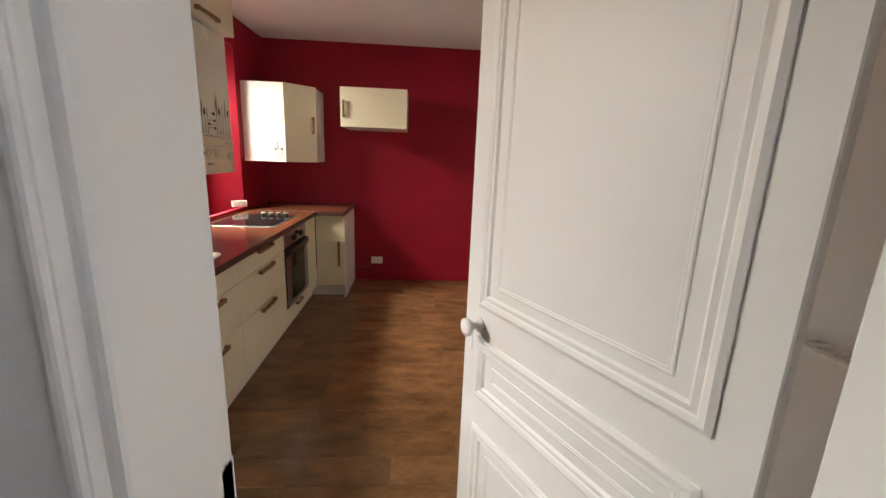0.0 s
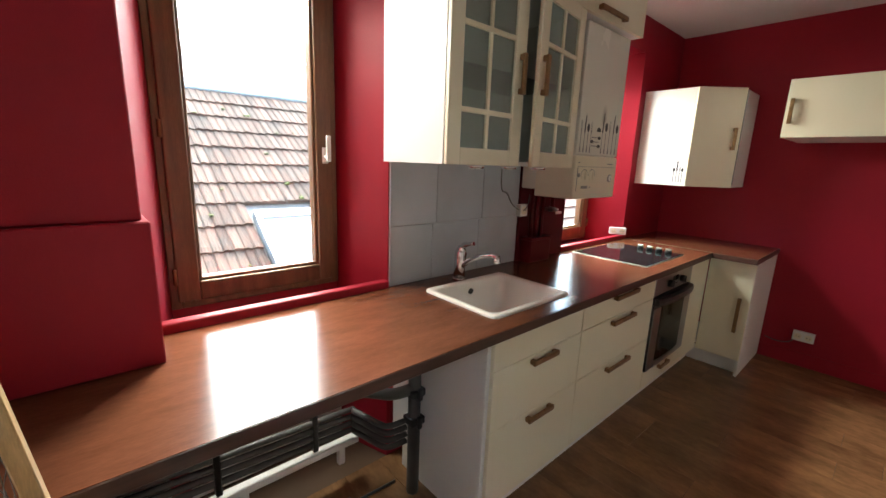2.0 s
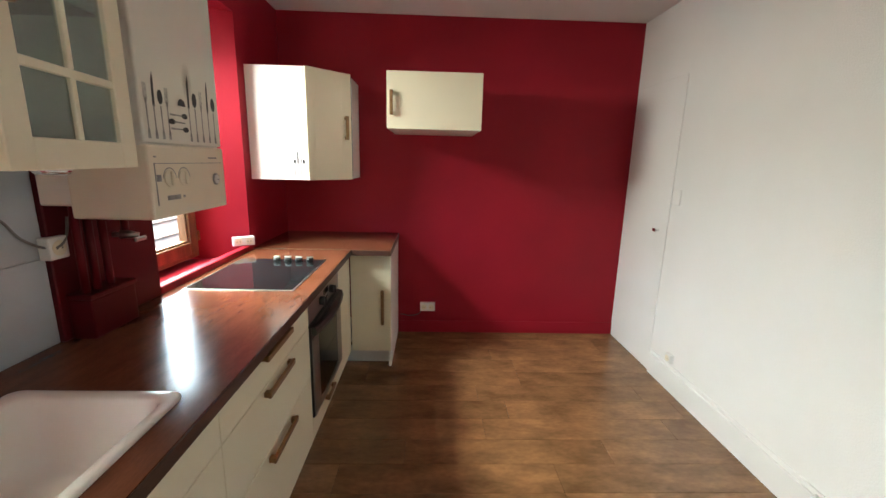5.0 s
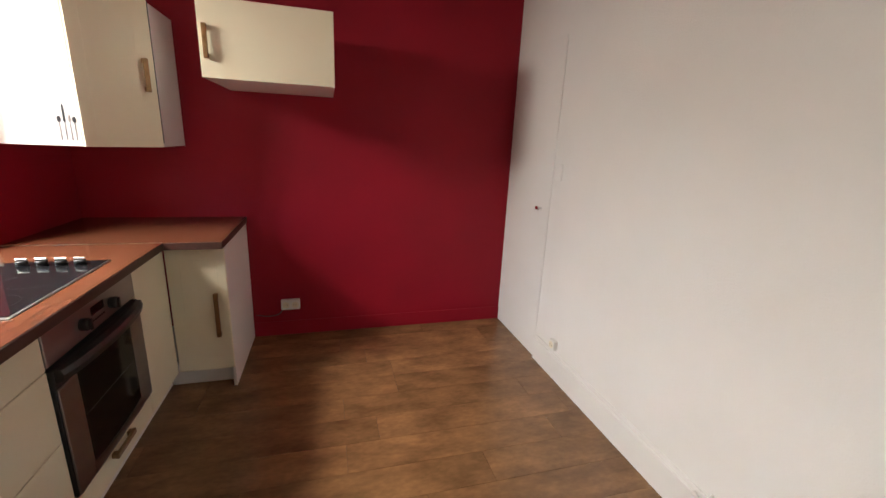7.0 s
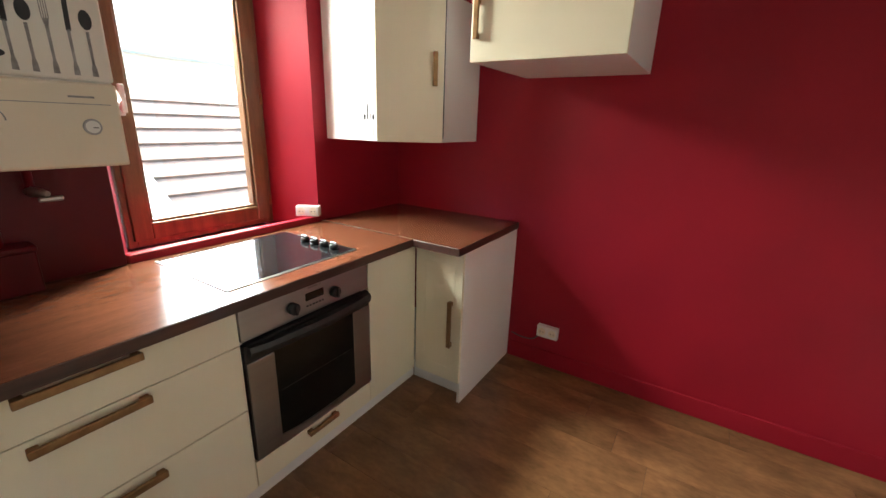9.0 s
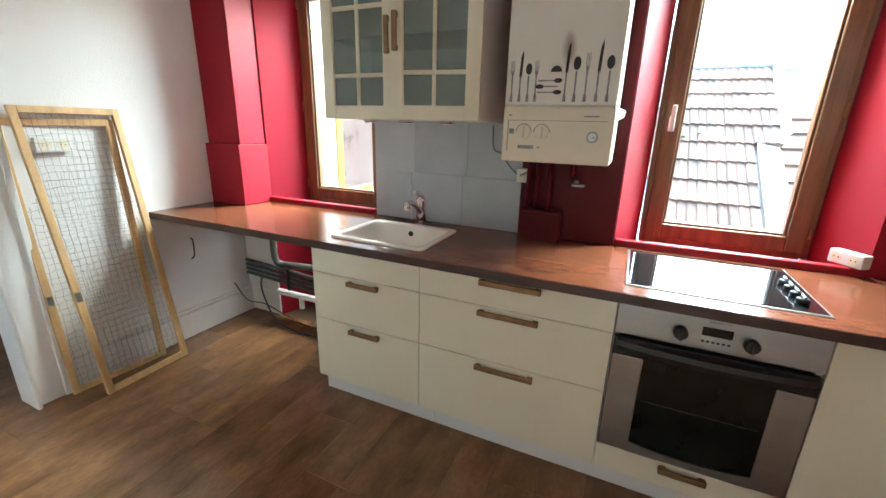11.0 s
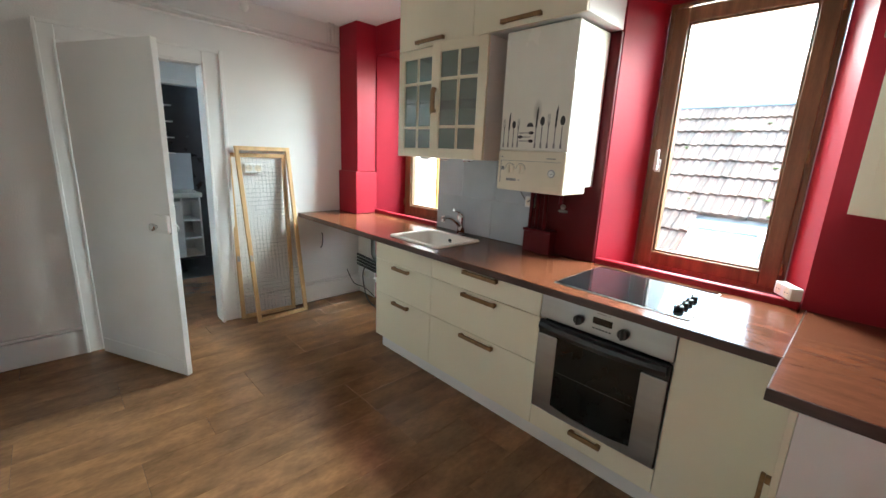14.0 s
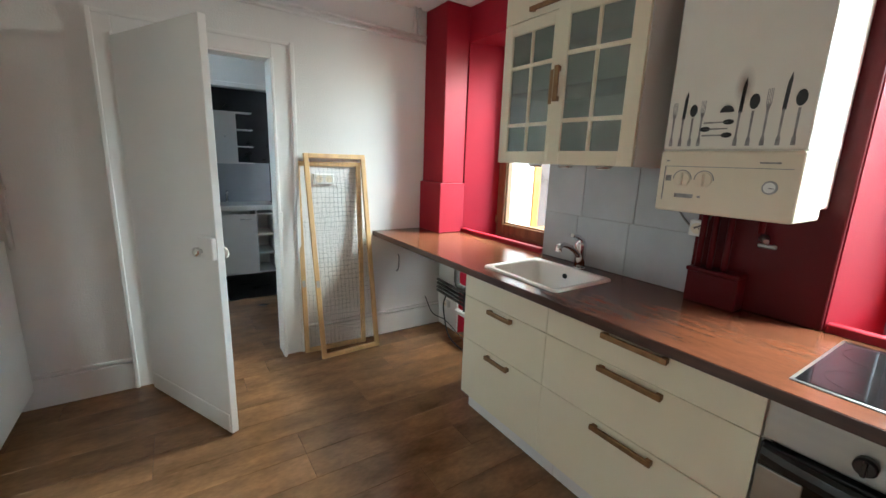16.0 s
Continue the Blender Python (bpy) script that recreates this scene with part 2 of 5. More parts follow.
def part(name, bm, mat, parent=None, label="", kind=""):
    """One bmesh as one mesh object under a thing or a part; places are given in the room."""
    me = bpy.data.meshes.new(name)
    if parent is not None:
        bmesh.ops.translate(bm, verts=bm.verts, vec=-LOC[parent.name])
    bmesh.ops.recalc_face_normals(bm, faces=bm.faces)
    bm.to_mesh(me)
    bm.free()
    me.materials.append(mat)
    ob = new(name, me)
    if parent is not None:
        ob.parent = parent
        LOC[ob.name] = LOC[parent.name]
    return tagged(ob, label, kind=kind)


def solid(name, bm, mat, label, category, kind="", group="", loc=None):
    """A thing of one mesh, its origin at loc."""
    if loc:
        bmesh.ops.translate(bm, verts=bm.verts, vec=-Vector(loc))
    ob = part(name, bm, mat)
    if loc:
        ob.location = loc
    LOC[ob.name] = Vector(loc or (0, 0, 0))
    return tagged(ob, label, category, group, kind)

# ---- setting ----
WX, EX, SY, NY, CZ = 0.0, 2.768, 0.20, 4.346, 2.51
TOPZ = 0.87


def structure(name, bm, mat, label, category="wall"):
    return solid(name, bm, mat, label, category, "structure")


# window wall with its splayed recesses
structure("wall_west", prism([(-0.365, 1.27), (-0.28, 1.275), (0, 1.367), (0, 2.72), (-0.28, 2.825), (-0.365, 2.825)], 0, CZ), RED, "red painted wall pier between the two windows")
structure("wall_west_north", prism([(-0.365, 3.55), (-0.28, 3.55), (0, 3.642), (0, NY), (-0.365, NY)], 0, CZ), RED, "red painted wall beside the kitchen window")
structure("wall_west_south", prism([(-0.365, 0.10), (0, 0.10), (0, 0.50), (-0.28, 0.588), (-0.365, 0.588)], 0, CZ), RED, "red painted wall beside the south window")
structure("wall_under_window_1", box((-0.365, 0.588, 0), (-0.28, 1.275, 0.50)), WHITE, "white painted low wall below the south window")
structure("wall_under_window_2", prism([(-0.365, 2.825), (-0.28, 2.825), (-0.02, 2.728), (-0.02, 3.635), (-0.28, 3.55), (-0.365, 3.55)], 0, 0.82), RED, "red painted wall below the north window")
structure("lintel_1", box((-0.365, 0.50, 2.27), (0.0, 1.367, CZ)), RED, "red painted lintel above the south window")
structure("lintel_2", prism([(-0.365, 2.825), (-0.28, 2.825), (0, 2.72), (0, 3.642), (-0.28, 3.55), (-0.365, 3.55)], 2.27, CZ), RED, "red painted lintel above the north window")
structure("window_ledge_1", box((-0.022, 0.503, 0.851), (0.020, 1.364, 0.903), 0.007, 3), RED, "red painted upstand behind the worktop", "window ledge")
structure("window_apron_1", box((-0.365, 0.588, 0.50), (-0.30, 1.275, 0.844)), RED, "red painted wall below the south window")
structure("window_ledge_2", box((-0.022, 2.726, 0.851), (0.020, 3.636, 0.903), 0.007, 3), RED, "red painted upstand behind the hob", "window ledge")
structure("wall_north", box((-0.45, NY, 0), (EX + 0.15, NY + 0.15, CZ)), RED, "matt dark red painted end wall")
structure("wall_east", box((EX, 0.1, 0), (EX + 0.15, NY, CZ)), WHITE, "white painted textured wall")
DX0, DX1, DH = 1.345, 2.095, 2.005
structure("wall_south", boxes(((-0.0, 0.1, 0), (DX0 - 0.02, SY, CZ)), ((DX1 + 0.02, 0.1, 0), (EX, SY, CZ)), ((DX0 - 0.02, 0.1, DH + 0.02), (DX1 + 0.02, SY, CZ))), WOODCHIP, "white woodchip-papered wall around the doorway")
structure("ceiling", box((-0.45, 0.1, CZ), (EX + 0.15, NY + 0.15, CZ + 0.1)), CEIL, "off-white painted ceiling", "ceiling")
structure("baseboard_red", box((0.90, NY - 0.012, 0), (EX, NY, 0.105), 0.003), RED, "red painted skirting along the end wall", "baseboard")
structure("baseboard_east", boxes(((EX - 0.018, SY, 0), (EX, 3.69, 0.15)), ((EX - 0.012, SY, 0.15), (EX, 3.69, 0.175)), bevel=0.003), GLOSSW, "white painted skirting board", "baseboard")
skirt = []
for x0, x1 in ((0.0, DX0 - 0.15), (DX1 + 0.11, EX - 0.02)):
    # plinth board, a recessed groove, and a proud bead on top
    skirt += [((x0, SY, 0), (x1, SY + 0.022, 0.168)), ((x0, SY, 0.168), (x1, SY + 0.006, 0.176)), ((x0, SY, 0.176), (x1, SY + 0.019, 0.194))]
structure("baseboard_south", boxes(*skirt, bevel=0.003), GLOSSW, "white painted skirting board with a grooved top", "baseboard")

# boxed-in column in the south-west corner
col = thing("boxed_column", (0.1, 0.34, 0), "red painted boxed column in the corner beside the window", "column", kind="structure")
part("shaft", box((0.0, SY, TOPZ + 0.385), (0.20, 0.49, CZ), 0.004), RED, col)
part("lower_casing", box((0.0, SY, TOPZ), (0.225, 0.505, TOPZ + 0.385), 0.004), RED, col, "wider red casing on the worktop")
part("base_block", box((0.0, SY, 0), (0.014, 0.497, 0.64), 0.005, 2), GLOSSW, col, "white painted lower casing")

# flush door in the east wall
fd = thing("door_2", (EX, 4.0, 0), "flush white painted cupboard door let into the wall", "door", kind="structure")
part("leaf", box((EX - 0.006, 3.705, 0.008), (EX, NY - 0.02, 2.03), 0.002), WHITE, fd)
part("latch", boxes(((EX - 0.03, 3.79, 1.012), (EX - 0.006, 3.82, 1.026)), ((EX - 0.04, 3.785, 1.008), (EX - 0.03, 3.825, 1.03)), bevel=0.003), CHROME, fd, "small metal latch")

# ---- doorway and door ----
cas = thing("door_frame_1", (1.72, 0.15, 0), "white painted moulded door casing", "door frame", kind="structure")
part("jamb", box((DX0 - 0.02, 0.085, 0), (DX0, 0.257, DH), 0.006, 2), GLOSSW, cas)
part("jamb", box((DX1, 0.085, 0), (DX1 + 0.02, 0.215, DH), 0.002), GLOSSW, cas)
part("head", box((DX0 - 0.02, 0.085, DH), (DX1 + 0.02, 0.215, DH + 0.02), 0.002), GLOSSW, cas)
for s, y0, y1 in ((1, SY, SY + 0.022), (-1, 0.1, 0.07)):
    for xa, xb, xc in ((DX0 - 0.012, DX0 - 0.15, DX0 - 0.125), (DX1 + 0.012, DX1 + 0.11, DX1 + 0.09)):
        part("architrave", boxes(((xa, y0, 0), (xb, y1, DH + 0.11)), ((xb + (0.002 if xb > xa else -0.002), y0, 0), (xc, y1 + s * 0.012, DH + 0.112)), ((xa + (-0.003 if xa > xb else 0.003), y0, 0.001), (xa + (0.015 if xa < xb else -0.015), y1 + s * 0.006, DH + 0.011)), bevel=0.004, seg=2), GLOSSW, cas)
    part("architrave_head", boxes(((DX0 - 0.012, y0, DH + 0.012), (DX1 + 0.012, y1 - s * 0.002, DH + 0.108)), ((DX0 - 0.125, y0, DH + 0.09), (DX1 + 0.09, y1 + s * 0.009, DH + 0.111)), bevel=0.004, seg=2), GLOSSW, cas)

# panelled leaf, standing open; u runs from the hinge, v to the kitchen side
HINGE = Vector((2.098, 0.282, 0))
FREE = Vector((1.750, 0.992, 0))
U = (FREE - HINGE).normalized()
V = Vector((U.y, -U.x, 0))
DOORM = Matrix(((U.x, V.x, 0, HINGE.x), (U.y, V.y, 0, HINGE.y), (0, 0, 1, 0), (0, 0, 0, 1)))
DL = (FREE - HINGE).length


def door_part(name, bm, mat, parent, label=""):
    bmesh.ops.transform(bm, matrix=DOORM, verts=bm.verts)
    return part(name, bm, mat, parent, label)


def moulding(u0, u1, z0, z1, v, w=0.03, d=0.012):
    """Raised frame of mitred bars round a panel."""
    bm = bmesh.new()
    prof = [(0, 0), (0, 0.5), (0.25, 1), (0.5, 0.75), (0.6, 0.45), (0.85, 0.6), (1, 0)]
    ring = []
    for a, h in prof:
        o = a * w
        ring.append([bm.verts.new((u, v - d * h, z)) for u, z in ((u0 + o, z0 + o), (u1 - o, z0 + o), (u1 - o, z1 - o), (u0 + o, z1 - o))])
    for p, q in zip(ring, ring[1:]):
        for k in range(4):
            bm.faces.new((p[k], p[(k + 1) % 4], q[(k + 1) % 4], q[k]))
    return bm


door = thing("door_1", (*HINGE.xy, 0), "white painted panelled door standing open into the kitchen", "door", kind="structure")
door_part("leaf", box((0.0, -0.018, 0.012), (DL, 0.018, 1.985), 0.003), GLOSSW, door)
for u0, u1, z0, z1 in ((0.07, DL - 0.07, 0.995, 1.90), (0.07, DL - 0.07, 0.705, 0.90), (0.07, DL - 0.07, 0.13, 0.605)):
    pan = door_part("panel_moulding", moulding(u0, u1, z0, z1, -0.018, 0.045, 0.010), GLOSSW, door)
    door_part("panel_field", moulding(u0 + 0.075, u1 - 0.075, z0 + 0.07, z1 - 0.07, -0.018, 0.014, 0.003), GLOSSW, door)
door_part("kick_strip", box((0.02, 0.018, 0.02), (DL - 0.01, 0.024, 0.12), 0.003), GLOSSW, door)
knob = door_part("knob", rod([(DL - 0.08, -0.018, 0.94), (DL - 0.08, -0.03, 0.94), (DL - 0.08, -0.034, 0.94), (DL - 0.08, -0.05, 0.94), (DL - 0.08, -0.062, 0.94), (DL - 0.08, -0.072, 0.94), (DL - 0.08, -0.076, 0.94)], [0.022, 0.022, 0.011, 0.011, 0.026, 0.027, 0.016], 18), PLASTIC, door, "white porcelain knob")
door_part("keyhole_plate", box((DL - 0.045, -0.021, 0.84), (DL - 0.025, -0.018, 0.895), 0.002), GLOSSW, door)
door_part("rim_lock", box((DL - 0.11, 0.018, 0.93), (DL, 0.04, 1.035), 0.004), GLOSSW, door, "white painted rim lock case")
door_part("inner_knob", rod([(DL - 0.09, 0.018, 0.965), (DL - 0.09, 0.045, 0.965), (DL - 0.09, 0.055, 0.965), (DL - 0.09, 0.07, 0.965), (DL - 0.09, 0.076, 0.965)], [0.012, 0.01, 0.022, 0.022, 0.012], 16), CHROME, door, "small metal knob")
part("strike_box", box((DX0 - 0.03, SY + 0.02, 0.93), (DX0 + 0.0, SY + 0.06, 1.05), 0.005), GLOSSW, cas, "white painted lock keep")


# ---- windows ----
def window(name, y0, y1, z0, z1, handle_side, label):
    w = thing(name, (-0.3, (y0 + y1) / 2, z0), label, "window", kind="structure")
    fx0, fx1 = -0.345, -0.275
    t = 0.035
    for a, b in (((fx0, y0, z0), (fx1, y0 + t, z1)), ((fx0, y1 - t, z0), (fx1, y1, z1)), ((fx0, y0 + t, z0), (fx1, y1 - t, z0 + t)), ((fx0, y0 + t, z1 - t), (fx1, y1 - t, z1))):
        part("outer_frame", box(a, b, 0.003), WOOD, w)
    s, q = t + 0.003, 0.075
    sx0, sx1 = -0.33, -0.262
    ya, yb, za, zb = y0 + s - 0.015, y1 - s + 0.015, z0 + s - 0.012, z1 - s + 0.012
    sash = part("sash_stile", box((sx0, ya, za), (sx1, ya + q, zb), 0.006, 2), WOOD, w)
    part("sash_stile", box((sx0, yb - q, za), (sx1, yb, zb), 0.006, 2), WOOD, w)
    part("sash_rail", box((sx0, ya + q, za), (sx1, yb - q, za + q), 0.006, 2), WOOD, w)
    part("sash_rail", box((sx0, ya + q, zb - q), (sx1, yb - q, zb), 0.006, 2), WOOD, w)
    bead = 0.012
    for a, b in (((ya + q, za + q), (ya + q + bead, zb - q)), ((yb - q - bead, za + q), (yb - q, zb - q)), ((ya + q + bead, za + q), (yb - q - bead, za + q + bead)), ((ya + q + bead, zb - q - bead), (yb - q - bead, zb - q))):
        part("glazing_bead", box((-0.322, a[0], a[1]), (-0.275, b[0], b[1]), 0.003), WOOD, w)
    pane = part("pane", box((-0.302, ya + q, za + q), (-0.296, yb - q, zb - q)), PANE, w, "clear glass pane")
    pane.visible_shadow = False
    hy = ya + q / 2 if handle_side < 0 else yb - q / 2
    h = part("handle", boxes(((sx1, hy - 0.014, 1.40), (sx1 + 0.01, hy + 0.014, 1.47)), ((sx1 + 0.01, hy - 0.009, 1.42), (sx1 + 0.04, hy + 0.009, 1.438)), ((sx1 + 0.03, hy - 0.01, 1.41), (sx1 + 0.046, hy + 0.01, 1.52)), bevel=0.004, seg=2), PLASTIC, w, "cream white window handle")
    oy = yb + 0.004 if handle_side < 0 else ya - 0.004
    for z in (z0 + 0.13, z0 + 0.66, z1 - 0.13):
        part("hinge", disc((sx1 + 0.004, oy, z - 0.03), (0, 0, 1), 0.007, 0.06, 10, bevel=0.002), BRONZE, w, "brass pin hinge")
    part("drip_sill", prism([(-0.42, y0 + 0.004), (-0.345, y0 + 0.004), (-0.345, y1 - 0.004), (-0.42, y1 - 0.004)], z0 - 0.03, z0 + 0.012, 0.004), ZINC, w, "outer metal sill")
    return w


window("window_1", 0.588, 1.268, 0.845, 2.268, 1, "brown wooden casement window, closed, over the worktop")
window("window_2", 2.832, 3.545, 0.845, 2.268, -1, "brown wooden casement window, closed, behind the hob")


# ---- worktop and base units ----
wt = thing("worktop", (0.32, 2.0, 0.83), "glossy cherry-brown laminate worktop with dark edge", "worktop")
SX0, SX1, SYA, SYB = 0.165, 0.535, 1.48, 1.945
bm = prism([(0.002, SY + 0.002), (0.64, SY + 0.002), (0.64, 3.66), (0.002, 3.66)], 0.832, TOPZ)
bm.normal_update()
for f in [f for f in bm.faces if abs(f.normal.z) > 0.9]:
    bm.faces.remove(f)
for z in (0.832, TOPZ):
    o = [bm.verts.new(p) for p in ((0.002, SY + 0.002, z), (0.64, SY + 0.002, z), (0.64, 3.66, z), (0.002, 3.66, z))]
    i = [bm.verts.new(p) for p in ((SX0, SYA, z), (SX1, SYA, z), (SX1, SYB, z), (SX0, SYB, z))]
    for k in range(4):
        bm.faces.new((o[k], o[(k + 1) % 4], i[(k + 1) % 4], i[k]))
bmesh.ops.remove_doubles(bm, verts=bm.verts, dist=1e-5)
part("slab", bm, TOP, wt)
part("front_edge", box((0.64, SY + 0.002, 0.8325), (0.645, 3.66, TOPZ - 0.0005), 0.002), TOPEDGE, wt, "dark brown front edging")
part("corner_slab", box((0.002, 3.6625, 0.832), (0.900, NY - 0.002, TOPZ)), TOP, wt)
part("corner_front_edge", boxes(((0.645, 3.6575, 0.8325), (0.900, 3.6625, TOPZ - 0.0005)), ((0.900, 3.6575, 0.8325), (0.905, NY - 0.002, TOPZ - 0.0005)), bevel=0.0015), TOPEDGE, wt, "dark brown front edging")
part("joint_strip", box((0.004, 3.6595, 0.866), (0.64, 3.6630, TOPZ + 0.0012)), STEEL, wt, "pale joint between the worktop pieces")

FX = 0.60


def pull(y0, y1, z, parent, axis="y", x=0.618, fixed=None):
    """Flat bar handle on two feet."""
    bm = bmesh.new()
    if axis == "y":
        bm_box(bm, (x + 0.014, y0, z - 0.011), (x + 0.026, y1, z + 0.011), 0.003, 2)
        for y in (y0 + 0.002, y1 - 0.024):
            bm_box(bm, (x, y, z - 0.010), (x + 0.016, y + 0.022, z + 0.010), 0.002)
    return part("handle", bm, BRONZE, parent, "flat bronze-brown bar handle")


def base_unit(name, y0, y1, label):
    u = thing(name, (0.3, (y0 + y1) / 2, 0.12), label, "kitchen cabinet", "run of base cabinets")
    part("carcass", boxes(((0.03, y0 + 0.001, 0.125), (FX - 0.002, y0 + 0.018, 0.83)), ((0.03, y1 - 0.018, 0.125), (FX - 0.002, y1 - 0.001, 0.83)), ((0.03, y0 + 0.018, 0.125), (FX - 0.002, y1 - 0.018, 0.143)), ((0.03, y0 + 0.018, 0.143), (0.038, y1 - 0.018, 0.70))), SIDE, u)
    return u


def front(u, y0, y1, z0, z1, name="drawer_front"):
    return part(name, box((FX, y0 + 0.0015, z0 + 0.0015), (FX + 0.018, y1 - 0.0015, z1 - 0.0015), 0.0018, 2), CREAM, u)


u1 = base_unit("sink_base_cabinet", 1.40, 1.99, "cream sink base cabinet with two drawers and bronze handles")
front(u1, 1.40, 1.99, 0.705, 0.828, "false_front")
for z0, z1, hz in ((0.46, 0.705, 0.68), (0.125, 0.46, 0.43)):
    d = front(u1, 1.40, 1.99, z0, z1)
    pull(1.613, 1.783, hz, d)
part("end_panel", box((0.03, 1.383, 0.125), (0.60, 1.3995, 0.83), 0.0015), SIDE, u1, "white melamine end panel")
u2 = base_unit("drawer_base_cabinet", 1.99, 2.772, "wide cream base cabinet with three drawers and bronze handles")
for z0, z1, hz in ((0.705, 0.828, 0.812), (0.46, 0.705, 0.68), (0.125, 0.46, 0.43)):
    d = front(u2, 1.99, 2.772, z0, z1)
    pull(2.262, 2.508, hz if hz < 0.8 else 0.811, d)
u3 = base_unit("oven_base_cabinet", 2.772, 3.365, "cream base cabinet around the oven with bottom drawer")
d = front(u3, 2.772, 3.365, 0.125, 0.236)
pull(2.992, 3.145, 0.208, d)
u4 = thing("corner_base_cabinet", (0.3, 3.6, 0.12), "cream corner base cabinet front", "kitchen cabinet", "run of base cabinets")
part("front_panel", box((FX, 3.3665, 0.1265), (FX + 0.018, 3.713, 0.828), 0.0018, 2), CREAM, u4)
part("carcass", boxes(((0.03, 3.367, 0.125), (FX - 0.002, 3.384, 0.83)), ((0.03, 3.385, 0.125), (0.59, NY - 0.05, 0.143)), ((0.03, 3.385, 0.143), (0.04, NY - 0.05, 0.83))), SIDE, u4)
u5 = thing("end_base_cabinet", (0.77, 4.05, 0.12), "narrow cream base cabinet against the red end wall", "kitchen cabinet", "run of base cabinets")
part("carcass", boxes(((0.62, 3.733, 0.125), (0.876, NY - 0.004, 0.143)), ((0.62, NY - 0.02, 0.143), (0.876, NY - 0.004, 0.83)), ((0.62, 3.733, 0.143), (0.635, NY - 0.02, 0.83))), SIDE, u5)
part("end_panel", box((0.880, 3.733, 0.0), (0.898, NY - 0.003, 0.83), 0.0015), SIDE, u5, "white melamine end panel")
ed = part("cabinet_door", box((0.6235, 3.715, 0.1265), (0.8965, 3.732, 0.828), 0.0018, 2), CREAM, u5)
part("door_groove", boxes(((0.68, 3.7135, 0.20), (0.855, 3.7145, 0.203)), ((0.68, 3.7135, 0.757), (0.855, 3.7145, 0.76)), ((0.68, 3.7135, 0.203), (0.683, 3.7145, 0.757)), ((0.852, 3.7135, 0.203), (0.855, 3.7145, 0.757))), CREAM, ed)
part("handle", boxes(((0.829, 3.688, 0.33), (0.851, 3.70, 0.58)), ((0.830, 3.70, 0.332), (0.850, 3.715, 0.354)), ((0.830, 3.70, 0.556), (0.850, 3.715, 0.578)), bevel=0.0025, seg=2), BRONZE, ed, "long bronze-brown bar handle")
solid("plinth", box((0.10, 1.39, 0.002), (0.549, 1.402, 0.122), 0.0015), SIDE, "white plinth board returning under the cabinet end", "plinth", group="plinth boards")
solid("plinth", box((0.535, 1.4035, 0.002), (0.55, 2.043, 0.122), 0.0015), SIDE, "white plinth board under the cabinets", "plinth", group="plinth boards")
solid("plinth", box((0.535, 2.0455, 0.002), (0.55, 3.80, 0.122), 0.0015), SIDE, "white plinth board under the cabinets", "plinth", group="plinth boards")
solid("plinth", box((0.552, 3.80, 0.002), (0.879, 3.815, 0.122), 0.0015), SIDE, "white plinth board under the cabinets", "plinth", group="plinth boards")

# ---- oven ----
ov = thing("oven", (0.3, 3.1, 0.23), "built-in stainless steel oven with black glass door", "oven")
OY0, OY1 = 2.775, 3.362
part("body", box((0.06, OY0 + 0.02, 0.232), (FX, OY1 - 0.02, 0.82), 0.003), BLACK, ov)
cp = part("control_panel", box((FX, OY0, 0.712), (FX + 0.02, OY1, 0.826), 0.003, 2), STEEL, ov)
for y in (2.972, 3.168):
    k = part("knob", disc((FX + 0.02, y, 0.762), (1, 0, 0), 0.022, 0.024, 20, bevel=0.004), BLACK, cp, "black ribbed knob")
    part("knob_grip", box((FX + 0.044, y - 0.005, 0.742), (FX + 0.052, y + 0.005, 0.782), 0.002), BLACK, k)
part("display", box((FX + 0.02, 3.032, 0.766), (FX + 0.0225, 3.117, 0.796), 0.002), BLACKGLASS, cp, "small dark clock display")
for i in range(6):
    part("button", box((FX + 0.02, 3.034 + i * 0.0145, 0.742), (FX + 0.023, 3.043 + i * 0.0145, 0.749), 0.001), BLACK, cp)
part("brand_bar", box((FX + 0.02, 3.047, 0.812), (FX + 0.0208, 3.107, 0.817)), GREYINK, cp)
od = part("oven_door", box((FX + 0.002, OY0 + 0.002, 0.24), (FX + 0.026, OY1 - 0.002, 0.70), 0.004, 2), BLACK, ov, "black framed oven door")
part("window_glass", box((FX + 0.026, OY0 + 0.10, 0.275), (FX + 0.029, OY1 - 0.10, 0.66), 0.002), OVENGLASS, od)
for a, b in ((OY0 + 0.004, OY0 + 0.105), (OY1 - 0.105, OY1 - 0.004)):
    part("steel_panel", box((FX + 0.026, a, 0.245), (FX + 0.032, b, 0.635), 0.003, 2), STEEL, od)
bm = bmesh.new()
vz = []
for i in range(9):
    y = OY0 + 0.1 + (OY1 - OY0 - 0.2) * i / 8
    lift = 0.018 * (1 - ((i - 4) / 4) ** 2)
    vz.append([bm.verts.new((FX + x, y, z)) for x, z in ((0.026, 0.245), (0.033, 0.245), (0.033, 0.29 - lift), (0.026, 0.29 - lift))])
for p, q in zip(vz, vz[1:]):
    for k in range(4):
        bm.faces.new((p[k], p[(k + 1) % 4], q[(k + 1) % 4], q[k]))
bm.faces.new(vz[0])
bm.faces.new(vz[-1][::-1])
part("lower_trim", bm, STEEL, od, "curved steel bottom trim")
bm = bmesh.new()
hz = []
